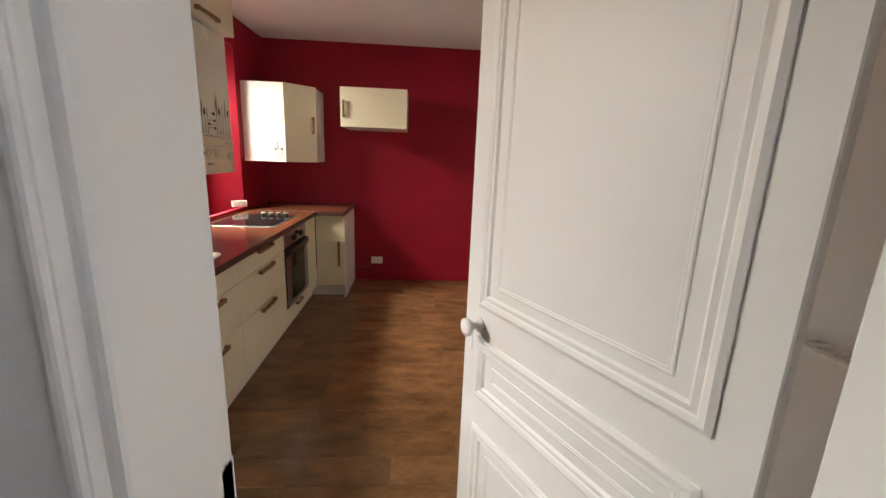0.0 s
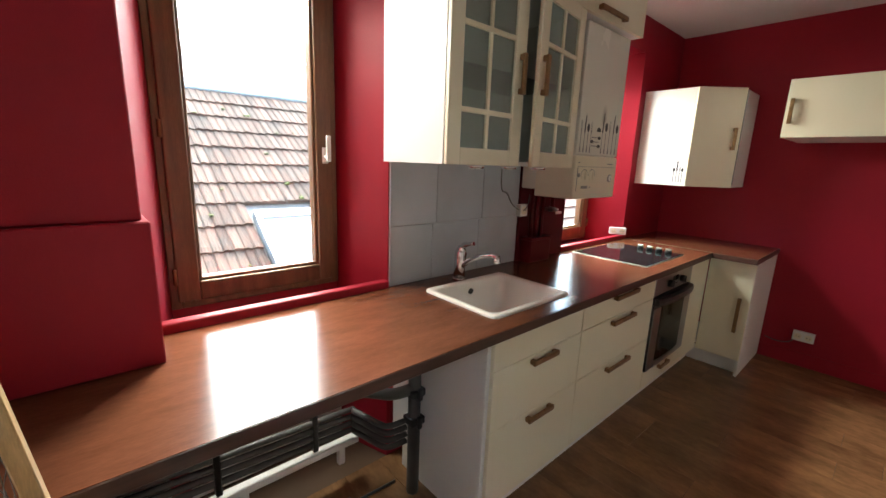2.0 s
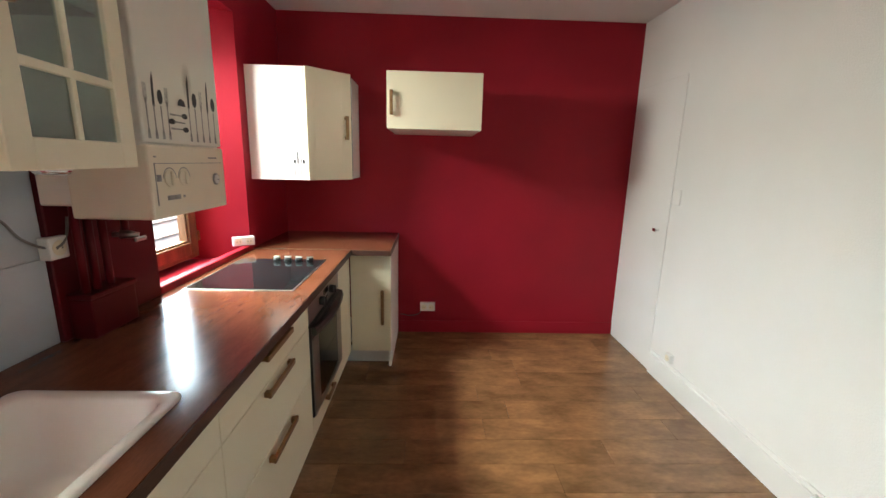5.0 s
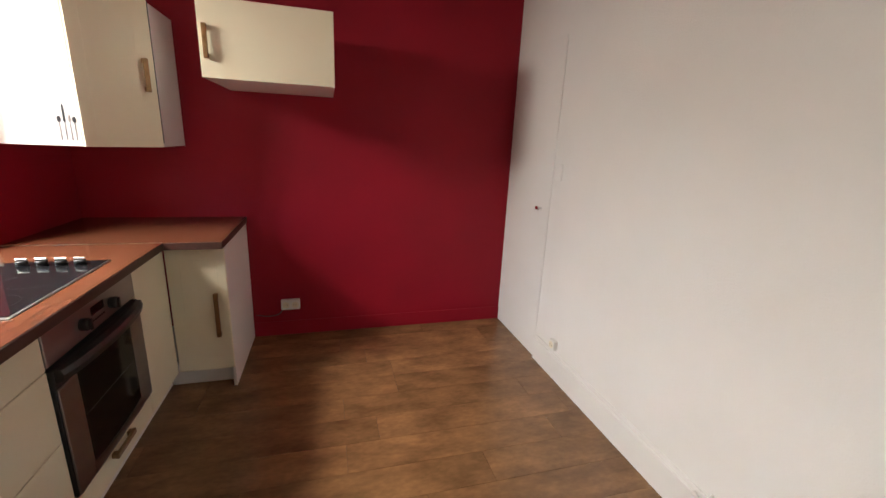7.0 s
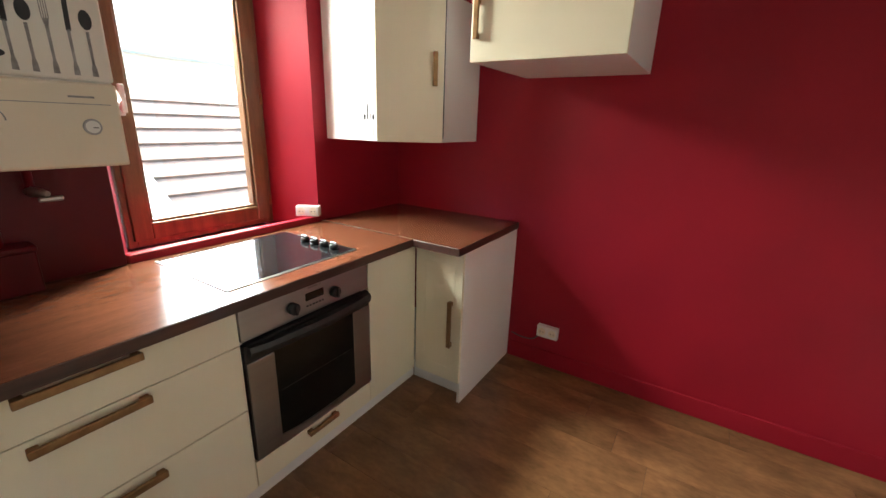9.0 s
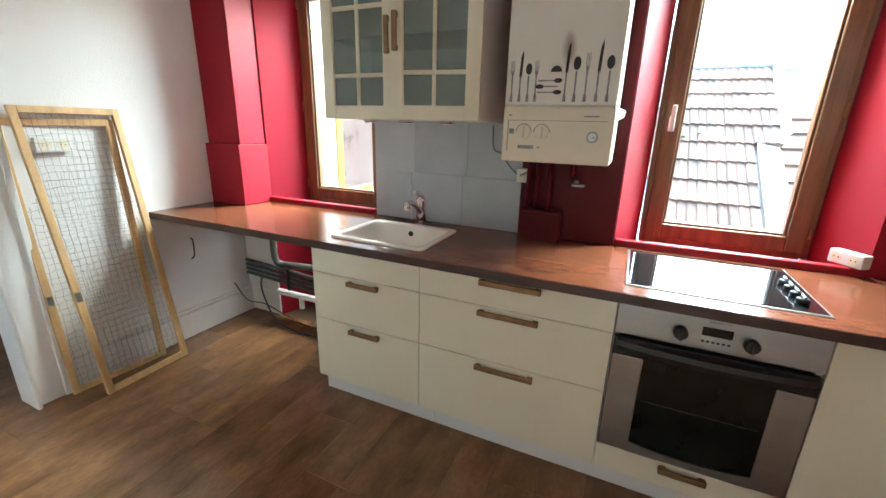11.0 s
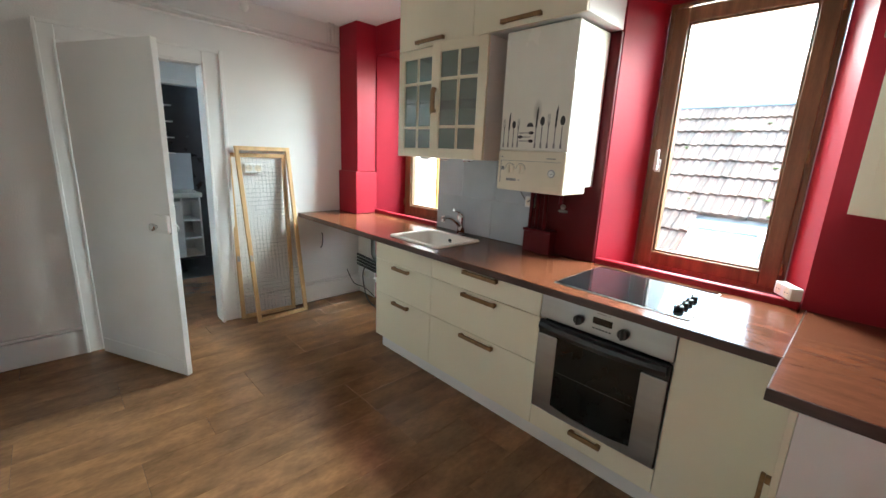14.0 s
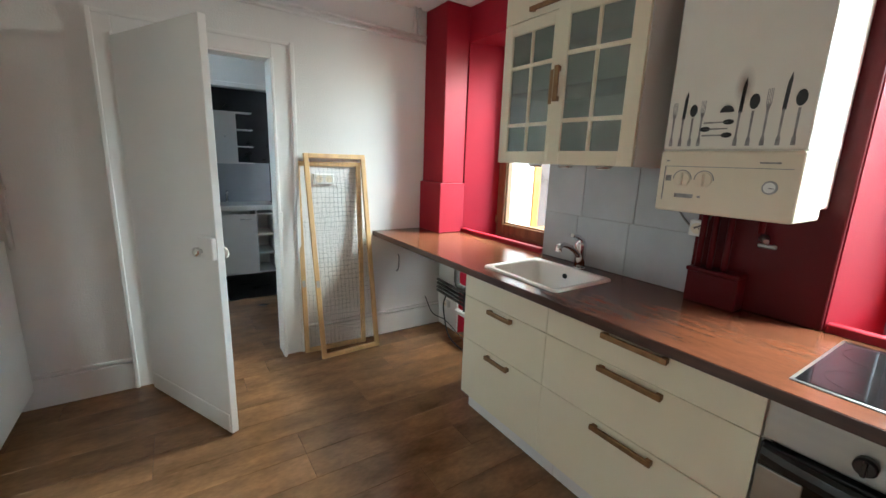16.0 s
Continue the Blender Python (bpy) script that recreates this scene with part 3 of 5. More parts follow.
for i in range(13):
    s = i / 12
    y = OY0 + 0.012 + (OY1 - OY0 - 0.024) * s
    bow = 0.028 * math.sin(math.pi * s) ** 0.6
    hz.append([bm.verts.new((FX + 0.026 + x + (bow if x > 0 else bow * 0.8), y, z)) for x, z in ((0.0, 0.655), (0.02, 0.66), (0.024, 0.68), (0.018, 0.697), (0.0, 0.70))])
for p, q in zip(hz, hz[1:]):
    for k in range(5):
        bm.faces.new((p[k], p[(k + 1) % 5], q[(k + 1) % 5], q[k]))
bm.faces.new(hz[0])
bm.faces.new(hz[-1][::-1])
part("door_handle", bm, BLACK, od, "curved black bar handle across the door")
for z in (0.47,):
    part("shelf_rack", rod([(FX + 0.0285, OY0 + 0.12, z), (FX + 0.0285, OY1 - 0.12, z)], 0.0012, 6), PVC, od)

# ---- hob ----
hob = thing("hob", (0.33, 3.1, TOPZ), "black ceramic glass hob with steel rim and four knobs", "hob")
HX0, HX1, HY0, HY1 = 0.065, 0.555, 2.786, 3.370
part("rim", box((HX0, HY0, TOPZ), (HX1, HY1, TOPZ + 0.004), 0.0018), STEEL, hob, "thin steel rim")
part("glass", box((HX0 + 0.01, HY0 + 0.01, TOPZ + 0.0042), (HX1 - 0.01, HY1 - 0.01, TOPZ + 0.0066), 0.001), BLACKGLASS, hob)


def ring(c, r, z, w=0.0015):
    bm = bmesh.new()
    n = 40
    a = [bm.verts.new((c[0] + r * math.cos(2 * math.pi * k / n), c[1] + r * math.sin(2 * math.pi * k / n), z)) for k in range(n)]
    b = [bm.verts.new((c[0] + (r - w) * math.cos(2 * math.pi * k / n), c[1] + (r - w) * math.sin(2 * math.pi * k / n), z)) for k in range(n)]
    for k in range(n):
        bm.faces.new((a[k], a[(k + 1) % n], b[(k + 1) % n], b[k]))
    return bm


for x, y, r in ((0.19, 2.905, 0.09), (0.43, 2.905, 0.075), (0.19, 3.125, 0.075), (0.43, 3.125, 0.09)):
    part("cooking_zone", ring((x, y), r, TOPZ + 0.0072), ZONE, hob)
for i in range(4):
    x = 0.29 + i * 0.062
    k = part("knob", disc((x, 3.31, TOPZ + 0.0066), (0, 0, 1), 0.019, 0.02, 18, bevel=0.004), BLACK, hob, "black hob knob")
    part("grip", box((x - 0.019, 3.306, TOPZ + 0.0266), (x + 0.019, 3.314, TOPZ + 0.036), 0.002), STEEL, k, "steel-topped grip")

# ---- sink and tap ----
sink = thing("sink", (0.335, 1.71, TOPZ), "white composite inset sink with one large bowl", "sink")


def rounded(x0, y0, x1, y1, r, z, n=5):
    pts = []
    for cx, cy, a in ((x1 - r, y0 + r, -90), (x1 - r, y1 - r, 0), (x0 + r, y1 - r, 90), (x0 + r, y0 + r, 180)):
        for k in range(n + 1):
            t = radians(a + 90 * k / n)
            pts.append((cx + r * math.cos(t), cy + r * math.sin(t), z))
    return pts


def loft(rings, close_last=True, bm=None):
    bm = bm or bmesh.new()
    vs = [[bm.verts.new(p) for p in r] for r in rings]
    for a, b in zip(vs, vs[1:]):
        for k in range(len(a)):
            bm.faces.new((a[k], a[(k + 1) % len(a)], b[(k + 1) % len(a)], b[k])).smooth = True
    if close_last:
        bm.faces.new(vs[-1])
    return bm


A, B, C, D = 0.142, 1.460, 0.558, 1.968
part("basin", loft([rounded(A, B, C, D, 0.03, TOPZ), rounded(A, B, C, D, 0.03, TOPZ + 0.006), rounded(A + 0.006, B + 0.006, C - 0.006, D - 0.006, 0.026, TOPZ + 0.011),
                    rounded(A + 0.03, B + 0.026, C - 0.026, D - 0.026, 0.03, TOPZ + 0.010), rounded(A + 0.04, B + 0.034, C - 0.034, D - 0.034, 0.035, TOPZ + 0.002),
                    rounded(A + 0.05, B + 0.05, C - 0.05, D - 0.05, 0.05, TOPZ - 0.15), rounded(A + 0.075, B + 0.08, C - 0.075, D - 0.08, 0.06, TOPZ - 0.175), rounded(0.225, 1.69, 0.285, 1.75, 0.03, TOPZ - 0.180)]), CERAMIC, sink)
part("drain", disc((0.255, 1.72, TOPZ - 0.1795), (0, 0, 1), 0.045, 0.005, 24, bevel=0.002), CHROME, sink, "steel waste fitting")
part("strainer", disc((0.255, 1.72, TOPZ - 0.176), (0, 0, 1), 0.028, 0.012, 20, bevel=0.006), CHROME, sink)
part("overflow", disc((0.1865, 1.71, TOPZ - 0.035), (1, 0, -0.1), 0.014, 0.006, 18), BLACK, sink, "dark overflow hole")
ss = thing("sink_strainer", (0.29, 1.60, TOPZ - 0.17), "loose metal sink strainer lying in the bowl", "strainer")
part("basket", loft([[(0.29 + r * math.cos(2 * math.pi * k / 20), 1.60 + r * math.sin(2 * math.pi * k / 20), TOPZ - 0.172 + z) for k in range(20)] for r, z in ((0.020, 0.0), (0.026, 0.012), (0.030, 0.022), (0.042, 0.026), (0.043, 0.023), (0.028, 0.019), (0.018, 0.004))]), STEEL, ss)
cp_ = solid("scouring_pad", box((0.285, 1.68, TOPZ - 0.1785), (0.355, 1.76, TOPZ - 0.170), 0.003), TEAL, "small worn teal scouring pad in the sink", "scouring pad", loc=(0.32, 1.72, TOPZ - 0.1785))
tap = thing("tap", (0.078, 1.722, TOPZ), "chrome single-lever kitchen tap behind the sink", "tap")
part("base", disc((0.078, 1.722, TOPZ), (0, 0, 1), 0.027, 0.008, 20, bevel=0.003), CHROME, tap)
part("body", rod([(0.078, 1.722, 0.876), (0.078, 1.722, 0.93), (0.082, 1.722, 0.985), (0.084, 1.722, 1.0)], [0.023, 0.022, 0.025, 0.02], 18), CHROME, tap)
part("spout", rod(smooth_path([(0.085, 1.722, 0.925), (0.13, 1.728, 0.962), (0.19, 1.735, 0.992), (0.235, 1.742, 1.0), (0.258, 1.745, 0.994)], 5), 0.0115, 12), CHROME, tap)
part("aerator", rod([(0.25, 1.744, 0.997), (0.256, 1.745, 0.972)], [0.014, 0.0135], 14), CHROME, tap)
part("lever", rod(smooth_path([(0.084, 1.722, 1.0), (0.10, 1.722, 1.02), (0.15, 1.724, 1.035)], 4), [0.018] * 2 + [0.012] * 4 + [0.008] * 3, 12), CHROME, tap)

tap.scale = (1.2, 1.2, 1.15)
tap.location.x += 0.015

# ---- splashback tiles ----
tiles = thing("tile_splashback", (0.0, 1.8, TOPZ), "grey tiles on the wall behind the sink", "tiles", kind="structure")
part("bedding", box((0.0, 1.372, TOPZ), (0.004, 2.250, 1.462)), GROUT, tiles)
for zi, (z0, z1, o) in enumerate(((TOPZ + 0.001, 1.141, -0.012), (1.1435, 1.462, 0.01))):
    ys = [1.372, 1.626 + o, 1.941 + o, 2.240 + o if zi else 2.250]
    for y0, y1 in zip(ys, ys[1:]):
        part("tile", box((0.003, y0 + 0.001, z0), (0.0095 + 0.001 * random.random(), min(y1, 2.250) - 0.001, z1), 0.0015), TILE, tiles)


# ---- wall cabinets ----
def glass_door(name, y0, y1, z0, z1, x, parent, turn=0.0, hinge_y=None, handle_y=None):
    """Framed door with six panes; turned about its hinge."""
    st, th = 0.062, 0.019
    rows = [(z0 + 0.06, z0 + 0.182), (z0 + 0.2, z0 + 0.462), (z0 + 0.48, z1 - 0.055)]
    ym = (y0 + y1) / 2
    cols = [(y0 + st, ym - 0.008), (ym + 0.008, y1 - st)]
    m = Matrix.Translation((x, hinge_y or y0, 0)) @ Matrix.Rotation(radians(turn), 4, "Z") @ Matrix.Translation((-x, -(hinge_y or y0), 0))

    def p(nm, bm, mat, par, label=""):
        bmesh.ops.transform(bm, matrix=m, verts=bm.verts)
        return part(nm, bm, mat, par, label)

    bars = [((x, y0, z0), (x + th, y0 + st, z1)), ((x, y1 - st, z0), (x + th, y1, z1)), ((x, y0 + st, z0), (x + th, y1 - st, rows[0][0])), ((x, y0 + st, rows[2][1]), (x + th, y1 - st, z1)),
            ((x + 0.003, y0 + st, rows[0][1]), (x + th - 0.002, y1 - st, rows[1][0])), ((x + 0.003, y0 + st, rows[1][1]), (x + th - 0.002, y1 - st, rows[2][0]))]
    bars += [((x + 0.003, ym - 0.008, a), (x + th - 0.002, ym + 0.008, b)) for a, b in rows]
    d = p("glazed_door", box(*bars[0], bevel=0.002), CREAM, parent, "cream door with six glass panes")
    for nm, q in zip(("door_stile", "door_rail", "door_rail") + ("glazing_bar",) * 5, bars[1:]):
        p(nm, box(*q, bevel=0.002), CREAM, d)
    for a, b in rows:
        for c, e in cols:
            p("pane", box((x + 0.006, c, a), (x + 0.009, e, b)), CABGLASS, d).visible_shadow = False
    hy = handle_y
    p("handle", boxes(((x + th + 0.014, hy - 0.011, 1.692), (x + th + 0.026, hy + 0.011, 1.842)), ((x + th, hy - 0.010, 1.694), (x + th + 0.016, hy + 0.010, 1.716)), ((x + th, hy - 0.010, 1.818), (x + th + 0.016, hy + 0.010, 1.840)), bevel=0.0025, seg=2), BRONZE, d, "bronze-brown bar handle")
    return d


gc = thing("glazed_wall_cabinet", (0.18, 1.745, 1.405), "cream wall cabinet with two glazed doors, one ajar", "wall cabinet", "wall cabinets")
GY0, GY1, GZ0, GZ1 = 1.342, 2.140, 1.420, 2.100
for nm, q in (("side_panel", ((0.002, GY0, GZ0), (0.372, GY0 + 0.018, GZ1))), ("side_panel", ((0.002, GY1 - 0.018, GZ0), (0.372, GY1, GZ1))), ("bottom_panel", ((0.002, GY0 + 0.018, GZ0), (0.372, GY1 - 0.018, GZ0 + 0.018))),
              ("top_panel", ((0.002, GY0 + 0.018, GZ1 - 0.018), (0.372, GY1 - 0.018, GZ1))), ("back_panel", ((0.002, GY0 + 0.018, GZ0 + 0.018), (0.01, GY1 - 0.018, GZ1 - 0.018)))):
    part(nm, box(*q), SIDE, gc)
sh = part("glass_shelf", box((0.012, GY0 + 0.02, 1.77), (0.352, GY1 - 0.02, 1.776)), CABGLASS, gc, "glass shelf")
part("shelf_edge", box((0.352, GY0 + 0.02, 1.77), (0.3535, GY1 - 0.02, 1.776)), PVC, sh, "dark green glass edge")
glass_door("glazed_door", GY0 + 0.001, 1.7395, GZ0, GZ1, 0.375, gc, 0, GY0, 1.7395 - 0.03)
glass_door("glazed_door", 1.7425, GY1 - 0.001, GZ0, GZ1, 0.375, gc, 8.5, GY1, 1.7425 + 0.03)
for i, y in enumerate((1.56, 1.76, 1.97)):
    pk = thing("under_cabinet_light", (0.325, y, 1.420), "small chrome puck light under the wall cabinet", "light", "under-cabinet lights")
    part("housing", disc((0.325, y, 1.420), (0, 0, -1), 0.034, 0.014, 22, bevel=0.004), CHROME, pk)
    part("lens", disc((0.325, y, 1.406), (0, 0, -1), 0.025, 0.002, 20), PLASTIC, pk, "frosted white lens")


def flap_cabinet(y0, y1, hy0, hy1, label):
    c = thing("top_wall_cabinet", (0.18, (y0 + y1) / 2, 2.107), label, "wall cabinet", "wall cabinets")
    part("carcass", box((0.002, y0 + 0.0005, 2.107), (0.372, y1 - 0.0005, 2.462), 0.0015), SIDE, c, "white melamine carcass")
    d = part("flap_door", box((0.374, y0 + 0.0015, 2.105), (0.393, y1 - 0.0015, 2.462), 0.002, 2), CREAM, c)
    pull(hy0, hy1, 2.137, d, x=0.393)


flap_cabinet(1.342, 2.02, 1.53, 1.79, "cream top cabinet above the glazed cabinet")
flap_cabinet(2.02, 2.712, 2.23, 2.48, "cream top cabinet above the boiler")

cc = thing("corner_wall_cabinet", (0.3, 4.0, 1.33), "cream diagonal corner wall cabinet on the red wall", "wall cabinet", "wall cabinets")
CZ0, CZ1 = 1.314, 2.006
part("carcass", prism([(0.003, 3.728), (0.360, 3.728), (0.593, 3.961), (0.593, NY - 0.003), (0.003, NY - 0.003)], CZ0, CZ1, 0.0015), SIDE, cc, "white melamine carcass")
p0, p1 = Vector((0.362, 3.722, 0)), Vector((0.599, 3.959, 0))
ud = (p1 - p0).normalized()
vd = Vector((ud.y, -ud.x, 0))


def diag(a, b):
    q = [p0 + ud * u + vd * v for u, v in ((a[0], a[1]), (b[0], a[1]), (b[0], b[1]), (a[0], b[1]))]
    return [(w.x, w.y) for w in q]


LD = (p1 - p0).length
# solid black strip in place of the shade inside the door gap
part("door_gap", prism(diag((LD - 0.001, -0.004), (LD + 0.004, 0.016)), CZ0 + 0.02, CZ1 - 0.01), BLACK, cc, "black strip standing for the shade in the gap beside the door")
dd = part("cabinet_door", prism(diag((0.002, 0.0015), (LD - 0.002, 0.019)), CZ0, CZ1, 0.002, 2), CREAM, cc)
bm = bmesh.new()
for a, b, z0, z1 in (((LD - 0.06, 0.033), (LD - 0.038, 0.045), 1.58, 1.735), ((LD - 0.059, 0.019), (LD - 0.039, 0.034), 1.582, 1.604), ((LD - 0.059, 0.019), (LD - 0.039, 0.034), 1.711, 1.733)):
    prism(diag(a, b), z0, z1, 0.0025, 2, bm)
part("handle", bm, BRONZE, dd, "bronze-brown bar handle")
bm = bmesh.new()
for a, b, z0, z1 in (((0.055, 0.0188), (LD - 0.075, 0.0196), CZ0 + 0.055, CZ0 + 0.058), ((LD - 0.078, 0.0188), (LD - 0.075, 0.0196), CZ0 + 0.058, CZ1 - 0.055), ((0.055, 0.0188), (0.058, 0.0196), CZ0 + 0.058, CZ1 - 0.055), ((0.055, 0.0188), (LD - 0.075, 0.0196), CZ1 - 0.055, CZ1 - 0.052)):
    prism(diag(a, b), z0, z1, 0, 1, bm)
part("door_groove", bm, CREAM, dd)

for x, kind in ((0.285, "spoon"), (0.305, "knife"), (0.325, "fork"), (0.342, "spoon")):
    bm = bmesh.new()
    for pts in ([(x - 0.003, 1.34), (x + 0.003, 1.34), (x + 0.002, 1.42), (x - 0.002, 1.42)],):
        bm.faces.new([bm.verts.new((px_, 3.7268, pz)) for px_, pz in pts])
    st = part("sticker_handle", bm, GREYINK, cc, "grey printed cutlery handle")
    bm = bmesh.new()
    if kind == "spoon":
        bm.faces.new([bm.verts.new((x + 0.008 * math.cos(2 * math.pi * k / 14), 3.7268, 1.43 + 0.014 * math.sin(2 * math.pi * k / 14))) for k in range(14)])
    else:
        top = 1.50 if kind == "knife" else 1.455
        bm.faces.new([bm.verts.new((px_, 3.7268, pz)) for px_, pz in ((x - 0.005, 1.42), (x + 0.005, 1.42), (x + 0.004, top - 0.01), (x, top), (x - 0.004, top - 0.015))])
    part("sticker_head", bm, INK if kind != "fork" else GREYINK, st)

ec = thing("small_wall_cabinet", (1.2, 4.1, 1.67), "cream wall cabinet with one flap door on the red end wall", "wall cabinet", "wall cabinets")
part("carcass", box((0.874, 3.752, 1.652), (1.476, NY - 0.002, 1.996), 0.0015), SIDE, ec, "white melamine carcass")
fl = part("flap_door", box((0.873, 3.730, 1.651), (1.477, 3.749, 1.997), 0.002, 2), CREAM, ec)
part("handle", boxes(((0.893, 3.705, 1.733), (0.914, 3.717, 1.882)), ((0.894, 3.717, 1.735), (0.913, 3.730, 1.757)), ((0.894, 3.717, 1.858), (0.913, 3.730, 1.880)), bevel=0.0025, seg=2), BRONZE, fl, "bronze-brown bar handle")

# ---- boiler ----
bo = thing("wall_boiler", (0.17, 2.45, 1.25), "white wall-mounted gas boiler with cutlery stickers", "boiler")
BY0, BY1, BX = 2.238, 2.664, 0.352
part("case", box((0.03, BY0, 1.30), (BX - 0.012, BY1, 2.094), 0.008, 3), BOILER, bo)
part("front_cover", box((BX - 0.035, BY0 - 0.001, 1.486), (BX, BY1 + 0.001, 2.096), 0.007, 3), BOILER, bo)
pn = part("control_panel", prism([(0.12, BY0 - 0.002), (BX + 0.004, BY0 - 0.002), (BX + 0.004, BY1 + 0.002), (0.12, BY1 + 0.002)], 1.264, 1.482, 0.008, 3), BOILERP, bo, "yellowed plastic control panel")
px = BX + 0.0045
part("flap_line", boxes(((px - 0.0005, BY0 + 0.02, 1.427), (px + 0.0012, BY1 - 0.02, 1.429)), ((px - 0.0005, BY0 + 0.02, 1.305), (px + 0.0012, BY0 + 0.023, 1.427))), GREYINK, pn)
for y in (2.325, 2.398):
    k = part("dial", disc((px, y, 1.383), (1, 0, 0), 0.027, 0.004, 28, bevel=0.0015), BOILERP, pn, "cream control dial")
    part("dial_grip", box((px + 0.004, y - 0.005, 1.361), (px + 0.014, y + 0.005, 1.405), 0.003), BOILERP, k)
    bm = bmesh.new()
    for j in range(24):
        a0, a1 = math.pi * (0.0 + j / 24), math.pi * (0.0 + (j + 1) / 24)
        q = [bm.verts.new((px + 0.0008, y + r * math.cos(a), 1.383 + r * math.sin(a))) for r, a in ((0.030, a0), (0.033, a0), (0.033, a1), (0.030, a1))]
        bm.faces.new(q)
    part("dial_scale", bm, GREYINK, pn)
g = part("pressure_gauge", disc((px, 2.593, 1.37), (1, 0, 0), 0.021, 0.005, 28, bevel=0.002), STEEL, pn, "round grey pressure gauge")
part("gauge_face", disc((px + 0.005, 2.593, 1.37), (1, 0, 0), 0.016, 0.0008, 24), PLASTIC, g)
part("needle", box((px + 0.0058, 2.592, 1.367), (px + 0.0065, 2.605, 1.369)), INK, g)
for y0, y1, z0, z1 in ((2.555, 2.61, 1.443, 1.448), (2.26, 2.272, 1.445, 1.45), (2.305, 2.37, 1.317, 1.331), (2.385, 2.395, 1.32, 1.327), (2.265, 2.285, 1.375, 1.395)):
    part("print_bar", box((px - 0.0005, y0, z0), (px + 0.0007, y1, z1)), GREYINK, pn)
flap = bmesh.new()
fv = [flap.verts.new(p) for p in ((0.33, BY1 + 0.003, 1.43), (0.30, BY1 + 0.03, 1.445), (0.27, BY1 + 0.034, 1.47), (0.24, BY1 + 0.003, 1.485), (0.29, BY1 + 0.004, 1.455))]
flap.faces.new((fv[0], fv[1], fv[4]))
flap.faces.new((fv[1], fv[2], fv[4]))
flap.faces.new((fv[2], fv[3], fv[4]))
part("peeling_sticker", flap, PLASTIC, bo, "peeling corner of a sticker")

SXP = BX + 0.0008


def poly(pts, bm=None):
    bm = bm or bmesh.new()
    bm.faces.new([bm.verts.new((SXP, y, z)) for y, z in pts])
    return bm


def oval(cy, cz, ry, rz, bm=None, a0=0, a1=360, n=16):
    return poly([(cy + ry * math.cos(radians(a0 + (a1 - a0) * k / n)), cz + rz * math.sin(radians(a0 + (a1 - a0) * k / n))) for k in range(n + (a1 - a0 < 360))], bm)


Z0 = 1.499
for kind, f in (("fork", 0.03), ("knife", 0.11), ("spoon", 0.19), ("fork", 0.265), ("knife", 0.545), ("spoon", 0.635), ("fork", 0.73), ("knife", 0.83), ("spoon", 0.925)):
    y = BY0 + 0.012 + f * (BY1 - BY0 - 0.02)
    big = 1.12 if f > 0.5 else 1.0
    h = 0.155 * big
    st = part("sticker_handle", poly([(y - 0.0065, Z0), (y + 0.0065, Z0), (y + 0.0055, Z0 + 0.02), (y + 0.003, Z0 + 0.03), (y + 0.0035, Z0 + h * 0.62), (y - 0.0035, Z0 + h * 0.62), (y - 0.003, Z0 + 0.03), (y - 0.0055, Z0 + 0.02)]), GREYINK, bo, "grey printed cutlery handle")
    if kind == "spoon":
        part("sticker_bowl", oval(y, Z0 + h * 0.78, 0.0125 * big, 0.021 * big), INK, st)
    elif kind == "knife":
        part("sticker_blade", poly([(y - 0.005, Z0 + h * 0.6), (y + 0.006, Z0 + h * 0.6), (y + 0.009, Z0 + h * 1.1), (y + 0.006, Z0 + h * 1.22), (y - 0.002, Z0 + h * 1.05)]), INK, st)
    else:
        bm = poly([(y - 0.007, Z0 + h * 0.72), (y - 0.003, Z0 + h * 0.6), (y + 0.003, Z0 + h * 0.6), (y + 0.007, Z0 + h * 0.72)])
        for dy in (-0.0065, -0.0022, 0.0022, 0.0065):
            poly([(y + dy - 0.0012, Z0 + h * 0.72), (y + dy + 0.0012, Z0 + h * 0.72), (y + dy + 0.0009, Z0 + h * 0.98), (y + dy - 0.0009, Z0 + h * 0.98)], bm)
        part("sticker_tines", bm, GREYINK, st)
for z, flip in ((Z0 + 0.035, 0), (Z0 + 0.056, 1), (Z0 + 0.077, 0)):
    ya, yb = BY0 + 0.128, BY0 + 0.205
    st = part("sticker_handle", poly([(ya, z - 0.003), (yb, z - 0.002), (yb, z + 0.002), (ya, z + 0.003)]), GREYINK, bo)
    part("sticker_bowl", oval(ya + 0.008 if flip else yb, z, 0.0165, 0.0085), INK, st)
part("sticker_ladle", oval(BY0 + 0.195, Z0 + 0.108, 0.021, 0.022, None, 0, 180), INK, bo, "dark printed half-round bowl")

scorch = bpy.data.materials.new("scorch_mark")
scorch.use_nodes = True
n, l = scorch.node_tree.nodes, scorch.node_tree.links
tc, mp, gr, tr, mx, nz, mu = n.new("ShaderNodeTexCoord"), n.new("ShaderNodeMapping"), n.new("ShaderNodeTexGradient"), n.new("ShaderNodeBsdfTransparent"), n.new("ShaderNodeMixShader"), n.new("ShaderNodeTexNoise"), n.new("ShaderNodeMath")
gr.gradient_type = "SPHERICAL"
mp.inputs["Location"].default_value, mp.inputs["Scale"].default_value = (-1, -1, -1), (2, 2, 2)
l.new(tc.outputs["Generated"], mp.inputs["Vector"])
l.new(mp.outputs[0], gr.inputs[0])
nz.inputs["Scale"].default_value = 60
mu.operation = "MULTIPLY"
l.new(gr.outputs[1], mu.inputs[0])
l.new(nz.outputs[0], mu.inputs[1])
